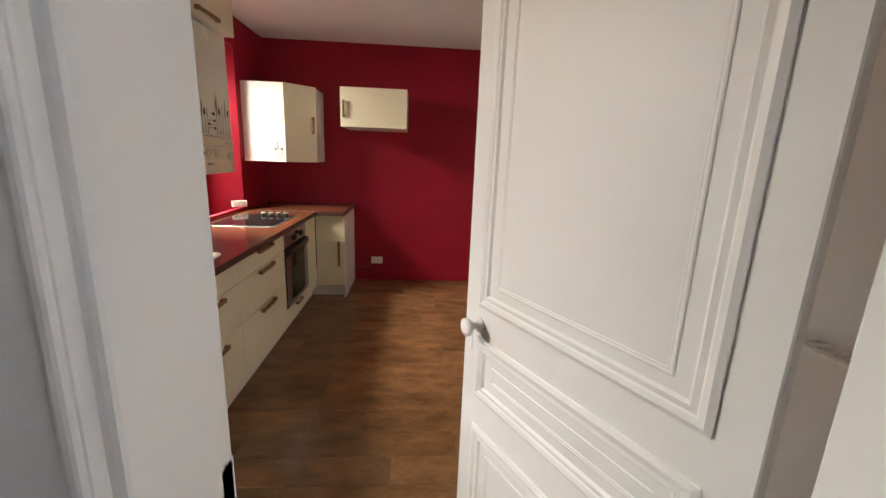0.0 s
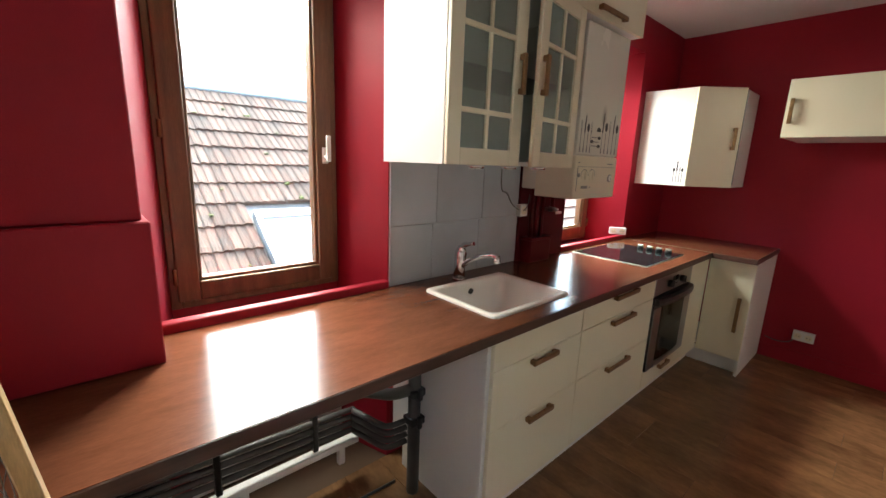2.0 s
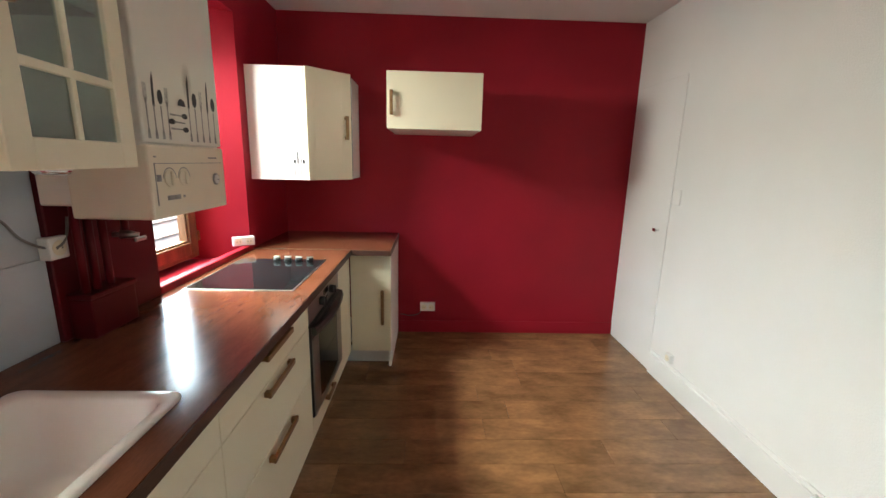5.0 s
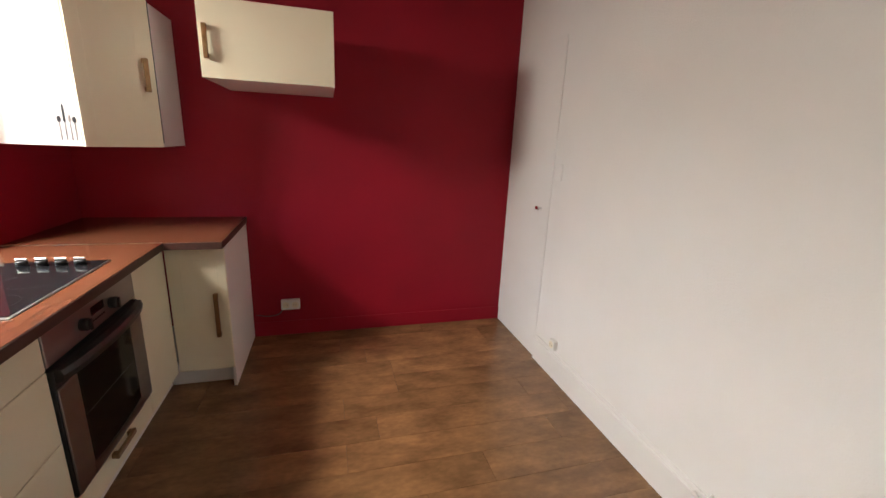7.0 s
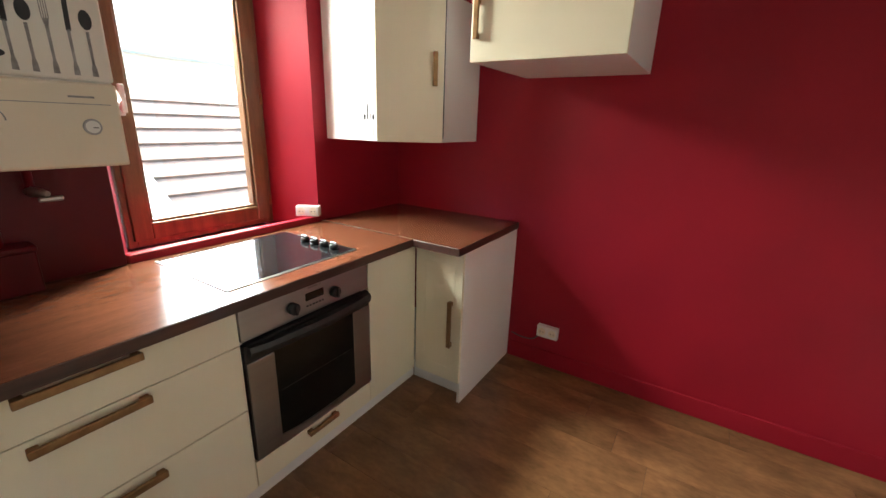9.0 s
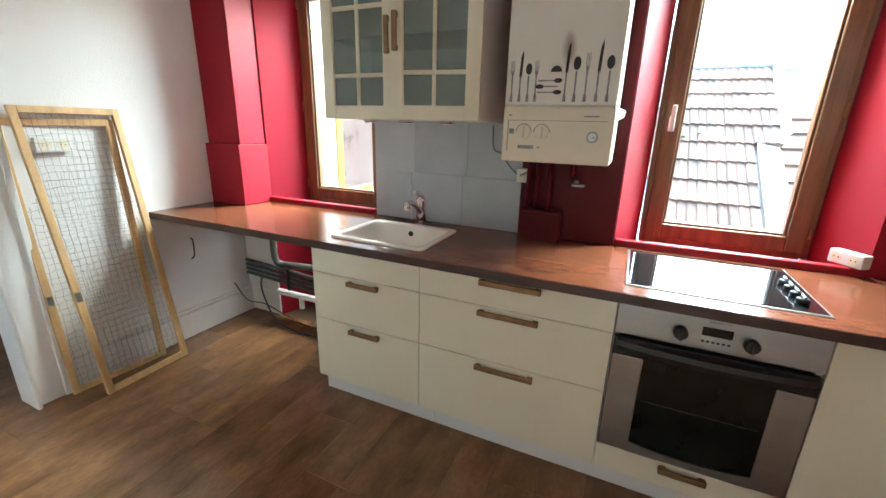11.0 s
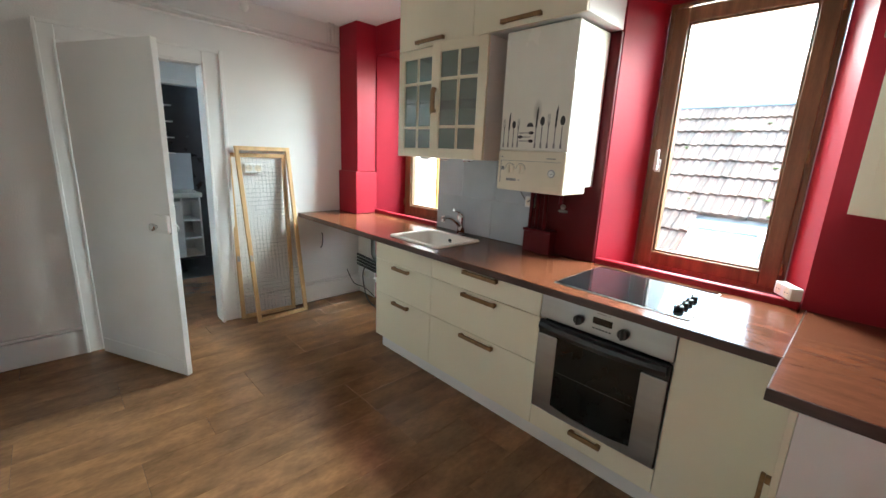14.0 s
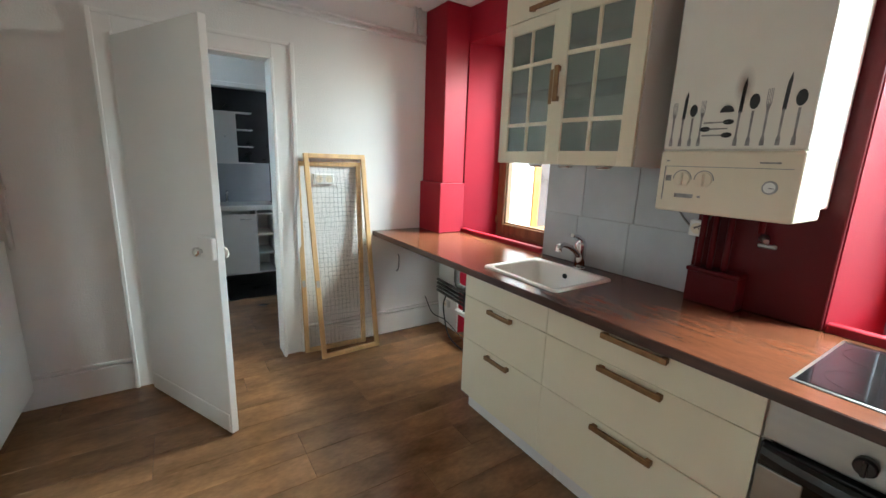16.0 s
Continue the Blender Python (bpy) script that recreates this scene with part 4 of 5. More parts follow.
n["Principled BSDF"].inputs["Base Color"].default_value = (0.16, 0.07, 0.025, 1)
l.new(mu.outputs[0], mx.inputs[0])
l.new(tr.outputs[0], mx.inputs[1])
l.new(n["Principled BSDF"].outputs[0], mx.inputs[2])
l.new(mx.outputs[0], n["Material Output"].inputs["Surface"])
part("scorch_mark", poly([(BY0 + 0.205, Z0 + 0.12), (BY0 + 0.265, Z0 + 0.12), (BY0 + 0.265, Z0 + 0.25), (BY0 + 0.205, Z0 + 0.25)]), scorch, bo, "brown scorch mark on the cover").location.x = 0.0006
for y, z0, m in ((2.30, 1.0, RED_GLOSS_SHADED), (2.345, 1.0, RED_GLOSS_SHADED), (2.40, 0.88, RED_GLOSS_SHADED), (2.50, 1.19, RED_GLOSS_SHADED)):
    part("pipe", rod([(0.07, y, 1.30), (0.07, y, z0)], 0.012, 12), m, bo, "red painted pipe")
rp = thing("pipe_casing", (0.04, 2.4, TOPZ), "dark red gloss-painted pipe casing, darkened further for shade under the boiler", "casing", kind="structure")
part("back_panel", box((0.0, 2.252, TOPZ), (0.024, 2.716, 2.10), 0.003), RED_GLOSS_SHADED, rp)
part("lower_box", boxes(((0.024, 2.276, TOPZ), (0.10, 2.47, 1.0)), ((0.024, 2.272, 1.0), (0.107, 2.474, 1.018)), bevel=0.005, seg=2), RED_GLOSS_SHADED, rp)
va = thing("gas_valve", (0.07, 2.535, 1.16), "small metal gas valve on the pipe below the boiler", "valve")
part("body", rod([(0.045, 2.505, 1.17), (0.075, 2.52, 1.168), (0.095, 2.53, 1.165)], [0.016, 0.013, 0.009], 12), STEEL, va)
part("lever", box((0.09, 2.505, 1.142), (0.10, 2.565, 1.158), 0.004), STEEL, va)
part("stem", rod([(0.024, 2.50, 1.17), (0.05, 2.505, 1.17)], 0.009, 10), STEEL, va)


# ---- sockets, switches, cables ----
def socket(name, centre, normal, w, h, d, outlets, label, category="socket"):
    """Surface-mounted socket box with round recesses."""
    nx = Vector(normal).normalized()
    sx = Vector((-nx.y, nx.x, 0))
    c = Vector(centre)
    t = thing(name, centre, label, category)
    m = Matrix(((sx.x, nx.x, 0, c.x), (sx.y, nx.y, 0, c.y), (0, 0, 1, c.z), (0, 0, 0, 1)))

    def p(nm, bm, mat, par, lab=""):
        bmesh.ops.transform(bm, matrix=m, verts=bm.verts)
        return part(nm, bm, mat, par, lab)

    b = p("housing", box((-w / 2, 0, -h / 2), (w / 2, d, h / 2), 0.004, 2), PLASTIC, t)
    for i in range(outlets):
        u = (i - (outlets - 1) / 2) * w / max(outlets, 1)
        q = p("outlet", disc((u, d, 0), (0, 1, 0), min(h, w / outlets) * 0.36, 0.0015, 22), BOILERP, b, "round socket insert")
        p("pin_hole", boxes(((u - 0.011, d + 0.0015, -0.003), (u - 0.006, d + 0.002, 0.002)), ((u + 0.006, d + 0.0015, -0.003), (u + 0.011, d + 0.002, 0.002))), INK, q)
    return t


def cable(name, pts, r, mat, label):
    bm = rod(smooth_path(pts, 8), r, 8)
    return solid(name, bm, mat, label, "cable", loc=tuple(pts[0]))


socket("wall_socket", (1.15, NY, 0.238), (0, -1, 0), 0.125, 0.072, 0.035, 2, "white double wall socket on the red end wall")
cable("power_cable", [(1.10, NY - 0.02, 0.202), (1.06, NY - 0.02, 0.165), (0.99, NY - 0.016, 0.155), (0.925, NY - 0.02, 0.17)], 0.004, PVC, "grey cable from the socket to the cabinet")
socket("wall_socket", (-0.03, 3.606, 0.933), (0.55, -0.83, 0), 0.125, 0.055, 0.045, 2, "white double socket box beside the hob")
socket("wall_socket", (0.0105, 2.262, 1.172), (1, 0, 0), 0.065, 0.068, 0.035, 1, "white socket under the boiler")
cable("lamp_cable", [(0.012, 2.085, 1.406), (0.012, 2.087, 1.33), (0.012, 2.10, 1.285), (0.014, 2.14, 1.27), (0.016, 2.18, 1.215), (0.03, 2.225, 1.18), (0.048, 2.262, 1.178), (0.04, 2.30, 1.21), (0.04, 2.31, 1.26)], 0.0038, GREYCABLE, "grey cable hanging from the wall cabinet to the socket")
socket("wall_socket", (1.02, SY, 1.265), (0, 1, 0), 0.14, 0.07, 0.03, 2, "white double wall socket behind the wooden frames")
socket("wall_socket", (EX, 3.46, 0.22), (-1, 0, 0), 0.06, 0.06, 0.03, 1, "small cream wall socket above the skirting")
sw = thing("light_switch", (EX, 3.64, 1.26), "flat white painted cover plate on the white wall", "switch")
part("plate", box((EX - 0.008, 3.605, 1.21), (EX, 3.675, 1.31), 0.003), WHITE, sw)

# ---- radiator and heating pipes ----
ra = thing("radiator", (2.74, 0.81, 0.12), "white panel radiator with slotted top grille", "radiator")
RX0, RX1, RY0, RY1, RZ0, RZ1 = EX - 0.128, EX - 0.04, 0.24, 1.385, 0.12, 0.955
part("front_panel", box((RX0, RY0, RZ0), (RX0 + 0.012, RY1, RZ1 - 0.004), 0.004, 2), RADIATOR, ra)
part("back_panel", box((RX1 - 0.012, RY0, RZ0 + 0.01), (RX1, RY1, RZ1 - 0.01), 0.004, 2), RADIATOR, ra)
part("end_cover", box((RX0 + 0.012, RY1 - 0.003, RZ0 + 0.01), (RX1 - 0.012, RY1, RZ1), 0.001), RADIATOR, ra)
part("end_cover", box((RX0 + 0.012, RY0, RZ0 + 0.01), (RX1 - 0.012, RY0 + 0.003, RZ1), 0.001), RADIATOR, ra)
for i in range(26):
    y = RY0 + 0.012 + i * (RY1 - RY0 - 0.03) / 25
    part("grille_slat", box((RX0 + 0.013, y, RZ1 - 0.005), (RX1 - 0.013, y + 0.017, RZ1), 0.0008), RADIATOR, ra)
part("grille_bar", boxes(*[((RX0 + 0.012 + k * 0.0205, RY0, RZ1 - 0.006), (RX0 + 0.015 + k * 0.0205, RY1, RZ1 + 0.0005)) for k in range(4)]), RADIATOR, ra)
part("thermostat_valve", rod([(EX - 0.045, 1.415, 0.905), (EX - 0.09, 1.415, 0.905), (EX - 0.10, 1.415, 0.905), (EX - 0.175, 1.415, 0.908), (EX - 0.182, 1.415, 0.908)], [0.015, 0.015, 0.021, 0.022, 0.017], 16), PLASTIC, ra, "white thermostatic valve head")
part("valve_tail", rod([(EX - 0.065, 1.38, 0.905), (EX - 0.065, 1.43, 0.905)], 0.013, 12), STEEL, ra)
part("bleed_plug", disc((EX - 0.068, 1.385, 0.17), (0, 1, 0), 0.014, 0.012, 14, bevel=0.003), CHROME, ra)
part("wall_bracket", boxes(((RX1, 0.45, 0.2), (EX, 0.48, 0.9)), ((RX1, 1.15, 0.2), (EX, 1.18, 0.9))), STEEL, ra)


def pipe(name, pts, r, label):
    return solid(name, rod(pts, r, 12), PIPE, label, "pipe", loc=tuple(pts[0]))


pipe("heating_pipe", [(EX - 0.06, 1.43, 0.90), (EX - 0.03, 1.435, 0.90), (EX - 0.022, 1.437, 0.89), (EX - 0.022, 1.44, 0.20), (EX - 0.026, 1.45, 0.185), (EX - 0.03, 1.50, 0.185), (EX - 0.03, 2.30, 0.185), (EX - 0.028, 2.33, 0.185), (EX + 0.01, 2.34, 0.185)], 0.0095, "white painted heating pipe beside radiator and along skirting")
pipe("heating_pipe", [(EX - 0.068, 1.397, 0.17), (EX - 0.068, 1.42, 0.165), (EX - 0.055, 1.45, 0.155), (EX - 0.03, 1.49, 0.155), (EX - 0.03, 2.36, 0.155), (EX - 0.028, 2.39, 0.155), (EX + 0.01, 2.40, 0.155)], 0.0095, "white painted heating pipe beside radiator and along skirting")
for i, (x, zt, y) in enumerate(((EX - 0.085, 2.352, SY + 0.022), (EX - 0.145, 2.312, SY + 0.022))):
    pipe("heating_pipe", [(x, y, 0.90), (x, y, zt - 0.015), (x - 0.005, y, zt - 0.004), (x - 0.018, y, zt), (1.4, y, zt - 0.012), (0.21, y, zt - 0.028)], 0.0105, "white painted heating pipe in the corner and under the ceiling")
    for z in (1.2, 1.9):
        pc = solid("pipe_clip", box((x - 0.016, SY, z), (x + 0.016, y + 0.014, z + 0.02), 0.003), PIPE, "white painted pipe clip", "clip", group="pipe clips", loc=(x, SY, z))
for x in (0.275, 0.315):
    pipe("pipe_stub", [(x, SY + 0.03, 2.33), (x, SY + 0.03, CZ)], 0.012, "short white painted pipe rising to the ceiling")

# ---- plumbing below the worktop ----
solid("pipe_ledge", boxes(((0.0, 0.50, 0.188), (0.045, 1.19, 0.216)), ((0.004, 0.70, 0.10), (0.03, 0.73, 0.188)), ((0.004, 1.10, 0.10), (0.03, 1.13, 0.188)), bevel=0.003), GLOSSW, "white painted narrow ledge board below the pipes", "ledge", loc=(0.02, 0.85, 0.19))
for i in range(4):
    z = 0.272 + i * 0.033
    solid("grey_pipe", rod(smooth_path([(0.03, SY + 0.012, z + 0.03), (0.03, 0.50, z + 0.015), (0.032, 0.80, z), (0.035, 1.13, z - 0.012), (0.06, 1.165, z - 0.014), (0.19, 1.205, z - 0.02), (0.225, 1.235, z - 0.022), (0.232, 1.31, z - 0.024)], 4), 0.0125, 10), PVC, "grey pipe running along the wall below the worktop", "pipe", group="pipes below the worktop", loc=(0.03, SY + 0.012, z))
for y in (0.62, 0.98):
    solid("pipe_bracket", box((0.012, y, 0.235), (0.05, y + 0.022, 0.40), 0.004), BLACK, "dark bracket clamping the pipes together", "bracket", group="pipe brackets", loc=(0.03, y, 0.235))
dr = thing("drain_pipe", (0.255, 1.335, 0), "grey plastic drain pipe with black clamps", "pipe")
part("down_pipe", rod([(0.255, 1.335, 0.0), (0.255, 1.335, 0.83)], 0.027, 14), PVC, dr)
part("branch", rod(smooth_path([(0.255, 1.33, 0.50), (0.22, 1.24, 0.49), (0.09, 1.14, 0.475), (0.05, 0.95, 0.455), (0.045, 0.62, 0.43)], 6), 0.024, 12), PVC, dr)
part("trap", rod(smooth_path([(0.045, 0.62, 0.43), (0.045, 0.56, 0.43), (0.05, 0.53, 0.47), (0.05, 0.525, 0.6), (0.05, 0.525, 0.80)], 6), 0.024, 12), PVC, dr)
for z in (0.34, 0.47, 0.60):
    part("clamp", boxes(((0.222, 1.30, z), (0.29, 1.368, z + 0.034)), ((0.285, 1.325, z - 0.01), (0.302, 1.345, z + 0.045)), bevel=0.005, seg=2), BLACK, dr, "black clamp")
cable("floor_cable", [(0.05, 0.38, 0.30), (0.10, 0.42, 0.25), (0.14, 0.50, 0.16), (0.17, 0.62, 0.05), (0.17, 0.8, 0.008), (0.16, 1.05, 0.008), (0.17, 1.30, 0.008)], 0.006, BLACK, "black cable trailing on the floor below the worktop")
cable("floor_cable", [(0.16, SY + 0.02, 0.26), (0.13, 0.30, 0.13), (0.08, 0.42, 0.10), (0.10, 0.7, 0.05), (0.13, 1.1, 0.006)], 0.004, BLACK, "black cable hanging below the worktop")
socket("wall_socket", (0.014, 0.36, 0.22), (1, 0, 0), 0.07, 0.06, 0.03, 1, "white socket on the low wall below the worktop")
hk = thing("wall_hook", (0.42, SY, 0.62), "small black hook on the white wall below the worktop", "hook")
part("hook_wire", rod(smooth_path([(0.42, SY, 0.66), (0.42, SY + 0.02, 0.64), (0.425, SY + 0.022, 0.55), (0.435, SY + 0.005, 0.52)], 5), 0.004, 8), BLACK, hk)


# ---- leaning netted frames ----
def netted_frame(bl, br, tl, tr, seed, label):
    """Pine frame with square netting, leaning on the wall."""
    bl, br, tl, tr = (Vector(p) for p in (bl, br, tl, tr))
    t = thing("netted_frame", tuple((bl + br) / 2), label, "wooden frame", "netted frames")
    ex, ez = (br - bl).normalized(), ((tl + tr) - (bl + br)).normalized()
    en = ex.cross(ez).normalized()
    w, h, b, th = (br - bl).length, ((tl + tr - bl - br) / 2).length, 0.032, 0.022

    def bar(u0, z0, u1, z1, v0=0.0, v1=th):
        bm = box((u0, v0, z0), (u1, v1, z1), 0.002)
        m = Matrix(((ex.x, -en.x, ez.x, bl.x), (ex.y, -en.y, ez.y, bl.y), (ex.z, -en.z, ez.z, bl.z), (0, 0, 0, 1)))
        bmesh.ops.transform(bm, matrix=m, verts=bm.verts)
        return bm

    part("stile", bar(0, 0, b, h), PINE, t)
    part("stile", bar(w - b, 0, w, h), PINE, t)
    part("rail", bar(b, 0, w - b, b), PINE, t)
    part("rail", bar(b, h - b, w - b, h), PINE, t)
    part("hinge_plate", bar(0.004, h * 0.36, b - 0.004, h * 0.36 + 0.05, -0.002, 0.0), STEEL, t, "small steel plate")
    bm = bmesh.new()
    rnd = random.Random(seed)

    def P(u, z, v):
        return bl + ex * u + ez * z - en * v

    nu, nz = 14, 40
    grid = [[P(b * 0.6 + (w - 1.2 * b) * i / nu + rnd.uniform(-0.004, 0.004), b * 0.6 + (h - 1.2 * b) * j / nz + rnd.uniform(-0.006, 0.006), th + 0.001 + rnd.uniform(0, 0.006)) for j in range(nz + 1)] for i in range(nu + 1)]
    for i in range(nu + 1):
        rod(grid[i], 0.0006, 4, bm, False)
    for j in range(nz + 1):
        rod([grid[i][j] for i in range(nu + 1)], 0.0006, 4, bm, False)
    part("net", bm, WIRE, t, "grey square netting", kind="stuff")


netted_frame((1.205, 0.275, 0.004), (0.745, 0.300, 0.004), (1.236, 0.215, 1.385), (0.725, 0.215, 1.385), 1, "pine frame with grey netting leaning on the wall")
netted_frame((1.125, 0.430, 0.004), (0.680, 0.410, 0.004), (1.166, 0.245, 1.445), (0.715, 0.245, 1.435), 2, "pine frame with grey netting leaning on another frame")

# ---- ceiling lamp holder ----
lh = thing("pendant_lamp_holder", (1.30, 1.05, CZ), "bare white pendant lamp holder without shade", "lamp")
part("cord", rod([(1.30, 1.05, CZ - 0.02), (1.30, 1.05, 2.33)], 0.003, 8), PLASTIC, lh)
part("ceiling_rose", disc((1.30, 1.05, CZ), (0, 0, -1), 0.03, 0.022, 20, bevel=0.006), PLASTIC, lh)
part("holder", rod([(1.30, 1.05, 2.345), (1.30, 1.05, 2.335), (1.30, 1.05, 2.30), (1.30, 1.05, 2.297), (1.30, 1.05, 2.262)], [0.008, 0.018, 0.02, 0.024, 0.023], 18), BULB, lh)
part("bulb", rod([(1.30, 1.05, 2.262), (1.30, 1.05, 2.245), (1.30, 1.05, 2.215), (1.30, 1.05, 2.20)], [0.014, 0.024, 0.024, 0.01], 18), PLASTIC, lh, "small unlit frosted bulb")

# ---- hall and bathroom beyond the doorway ----
HY, HX0b, HX1b = -1.10, 0.70, 3.05
structure("hall_wall_west", box((HX0b - 0.1, -1.2, 0), (HX0b, 0.1, 2.45)), WHITE, "white painted hall wall")
BX0, BX1 = 0.84, 1.92
structure("hall_wall_south", boxes(((HX0b, HY - 0.1, 0), (BX0, HY, 2.45)), ((BX1, HY - 0.1, 0), (HX1b, HY, 2.45)), ((BX0, HY - 0.1, 2.03), (BX1, HY, 2.45))), WHITE, "white painted hall wall with the bathroom doorway")
structure("hall_wall_north", box((EX, 0.1, 0), (HX1b + 0.1, 0.2, 2.45)), WHITE, "white painted hall wall")
structure("hall_wall_east", box((HX1b, -1.2, 0), (HX1b + 0.1, 0.1, 2.45)), WHITE, "white painted hall wall")
# the hole is an addition, out of view, that lets sky light the hall
structure("hall_ceiling", boxes(((HX0b - 0.1, -1.2, 2.45), (2.3, 0.1, 2.55)), ((2.9, -1.2, 2.45), (HX1b + 0.1, 0.1, 2.55)), ((2.3, -1.2, 2.45), (2.9, -0.95, 2.55)), ((2.3, -0.35, 2.45), (2.9, 0.1, 2.55))), CEIL, "off-white hall ceiling with an added unseen opening to light the hall", "ceiling")
bf = thing("door_frame_2", (1.5, HY, 0), "white painted bathroom door frame", "door frame", kind="structure")
part("jamb", box((BX0, HY - 0.11, 0), (BX0 + 0.03, HY + 0.012, 2.03), 0.003), GLOSSW, bf)
part("jamb", box((BX1 - 0.03, HY - 0.11, 0), (BX1, HY + 0.012, 2.03), 0.003), GLOSSW, bf)
part("head", box((BX0 + 0.03, HY - 0.11, 1.99), (BX1 - 0.03, HY + 0.012, 2.03), 0.003), GLOSSW, bf)
structure("bathroom_wall_back", box((0.4, -2.2, 0), (2.6, -2.1, 2.45)), DARKTILE, "dark tiled bathroom wall")
structure("bathroom_wall_west", box((0.3, -2.2, 0), (0.4, -1.2, 2.45)), DARKTILE, "dark bathroom wall")
structure("bathroom_wall_east", box((2.6, -2.2, 0), (2.7, -1.2, 2.45)), DARKTILE, "dark bathroom wall")
structure("bathroom_ceiling", box((0.3, -2.2, 2.45), (2.7, -1.2, 2.5)), CEIL, "bathroom ceiling", "ceiling")
structure("bathroom_splashback", box((0.95, -2.10, 0.88), (1.75, -2.085, 1.32)), TILE, "pale tiled splashback over the basin", "tiles")
vn = thing("vanity_unit", (1.35, -1.85, 0.1), "white bathroom vanity unit with basin and open side shelves", "vanity")
part("carcass", boxes(((0.99, -2.08, 0.13), (1.60, -1.66, 0.145)), ((0.99, -2.08, 0.145), (1.005, -1.66, 0.83)), ((1.585, -2.08, 0.145), (1.60, -1.66, 0.83)), ((1.005, -2.08, 0.145), (1.585, -2.07, 0.83))), SIDE, vn)
vd_ = part("cabinet_door", box((1.195, -1.66, 0.14), (1.60, -1.642, 0.79), 0.002), SIDE, vn)
part("handle", box((1.24, -1.642, 0.735), (1.35, -1.625, 0.745), 0.003), CHROME, vd_)
for z in (0.34, 0.55, 0.78):
    part("side_shelf", box((1.005, -2.07, z), (1.178, -1.66, z + 0.015), 0.002), SIDE, vn)
part("divider", box((1.18, -2.07, 0.145), (1.194, -1.662, 0.83)), SIDE, vn)
part("basin_top", box((0.97, -2.085, 0.83), (1.64, -1.63, 0.885), 0.012, 3), CERAMIC, vn, "white ceramic basin top")
part("mixer_tap", rod(smooth_path([(1.42, -2.04, 0.885), (1.42, -2.04, 0.97), (1.42, -2.0, 1.01), (1.42, -1.95, 1.0)], 5), 0.012, 10), CHROME, vn)
mc = thing("mirror_cabinet", (1.45, -2.03, 1.3), "white mirrored bathroom cabinet with open shelves", "cabinet")
part("carcass", box((1.285, -2.098, 1.31), (1.62, -1.985, 1.86), 0.003), SIDE, mc)
part("mirror_door", box((1.285, -1.984, 1.31), (1.62, -1.97, 1.86), 0.002), SIDE, mc)
part("knob", disc((1.40, -1.97, 1.60), (0, 1, 0), 0.01, 0.015, 12), CHROME, mc)
for z in (1.31, 1.49, 1.67, 1.85):
    part("open_shelf", box((1.12, -2.098, z), (1.283, -1.99, z + 0.014), 0.003), SIDE, mc)

# ---- outside: roofs and yard ----
SLOPE = 0.704


def on_roof(s, y, up=0.0):
    """Place on the tiled roof: s metres down from its top edge."""
    c = 1 / math.sqrt(1 + SLOPE ** 2)
    return Vector((-7.17 + s * c + up * SLOPE * c, y, 2.53 - s * c * SLOPE + up * c))


rf = thing("tiled_house_roof", (-5, 2, -3.5), "weathered clay-tiled roof of the neighbouring house", "house")
part("wall", box((-10.5, -7.0, -6), (-2.55, 4.30, -1.75)), RENDERW, rf, "pale rendered wall")
bm = bmesh.new()
q = [on_roof(0, -7, -0.05), on_roof(7.2, -7, -0.05), on_roof(7.2, 4.36, -0.05), on_roof(0, 4.72, -0.05), on_roof(0, -7, -0.25), on_roof(7.2, -7, -0.25), on_roof(7.2, 4.36, -0.25), on_roof(0, 4.72, -0.25)]
v = [bm.verts.new(p) for p in q]
for f in ((0, 1, 2, 3), (7, 6, 5, 4), (0, 4, 5, 1), (1, 5, 6, 2), (2, 6, 7, 3), (3, 7, 4, 0)):
    bm.faces.new([v[k] for k in f])
part("roof_deck", bm, SLATE, rf)
bm = bmesh.new()
a = [on_roof(0, -7, -0.05), on_roof(0, 4.72, -0.05), Vector((-10.5, 4.72, 0.1)), Vector((-10.5, -7, 0.1))]
bm.faces.new([bm.verts.new(p) for p in a])
bmesh.ops.solidify(bm, geom=bm.faces, thickness=0.1)
part("roof_back", bm, SLATE, rf)
TW, TG = 0.118, 0.44
tile_mesh = {}


def tile_data(k):
    """Interlocking tile with a rounded roll; a few slightly different ones."""
    if k in tile_mesh:
        return tile_mesh[k]
    rnd = random.Random(k)
    bm = bmesh.new()
    prof = [(0.0, 0.006), (0.018, 0.02), (0.05, 0.023), (0.075, 0.010), (TW - 0.003, 0.007)]
    rows = []
    for s, lift in ((-0.02, 0.0), (TG + 0.03, 0.034 + rnd.uniform(-0.004, 0.006))):
        rows.append([bm.verts.new(Vector((0, y, 0)) + (on_roof(s, 0, h + lift) - on_roof(0, 0)) * Vector((1, 0, 1))) for y, h in prof])
    rows.append([bm.verts.new(Vector((0, y, 0)) + (on_roof(TG + 0.03, 0, -0.01) - on_roof(0, 0)) * Vector((1, 0, 1))) for y, h in prof])
    for r, t in zip(rows, rows[1:]):
        for i in range(len(prof) - 1):
            bm.faces.new((r[i], r[i + 1], t[i + 1], t[i])).smooth = False
    me = bpy.data.meshes.new("roof_tile")
    bmesh.ops.recalc_face_normals(bm, faces=bm.faces)
    bm.to_mesh(me)
    bm.free()
    me.materials.append(RTILE)
    tile_mesh[k] = me
    return me


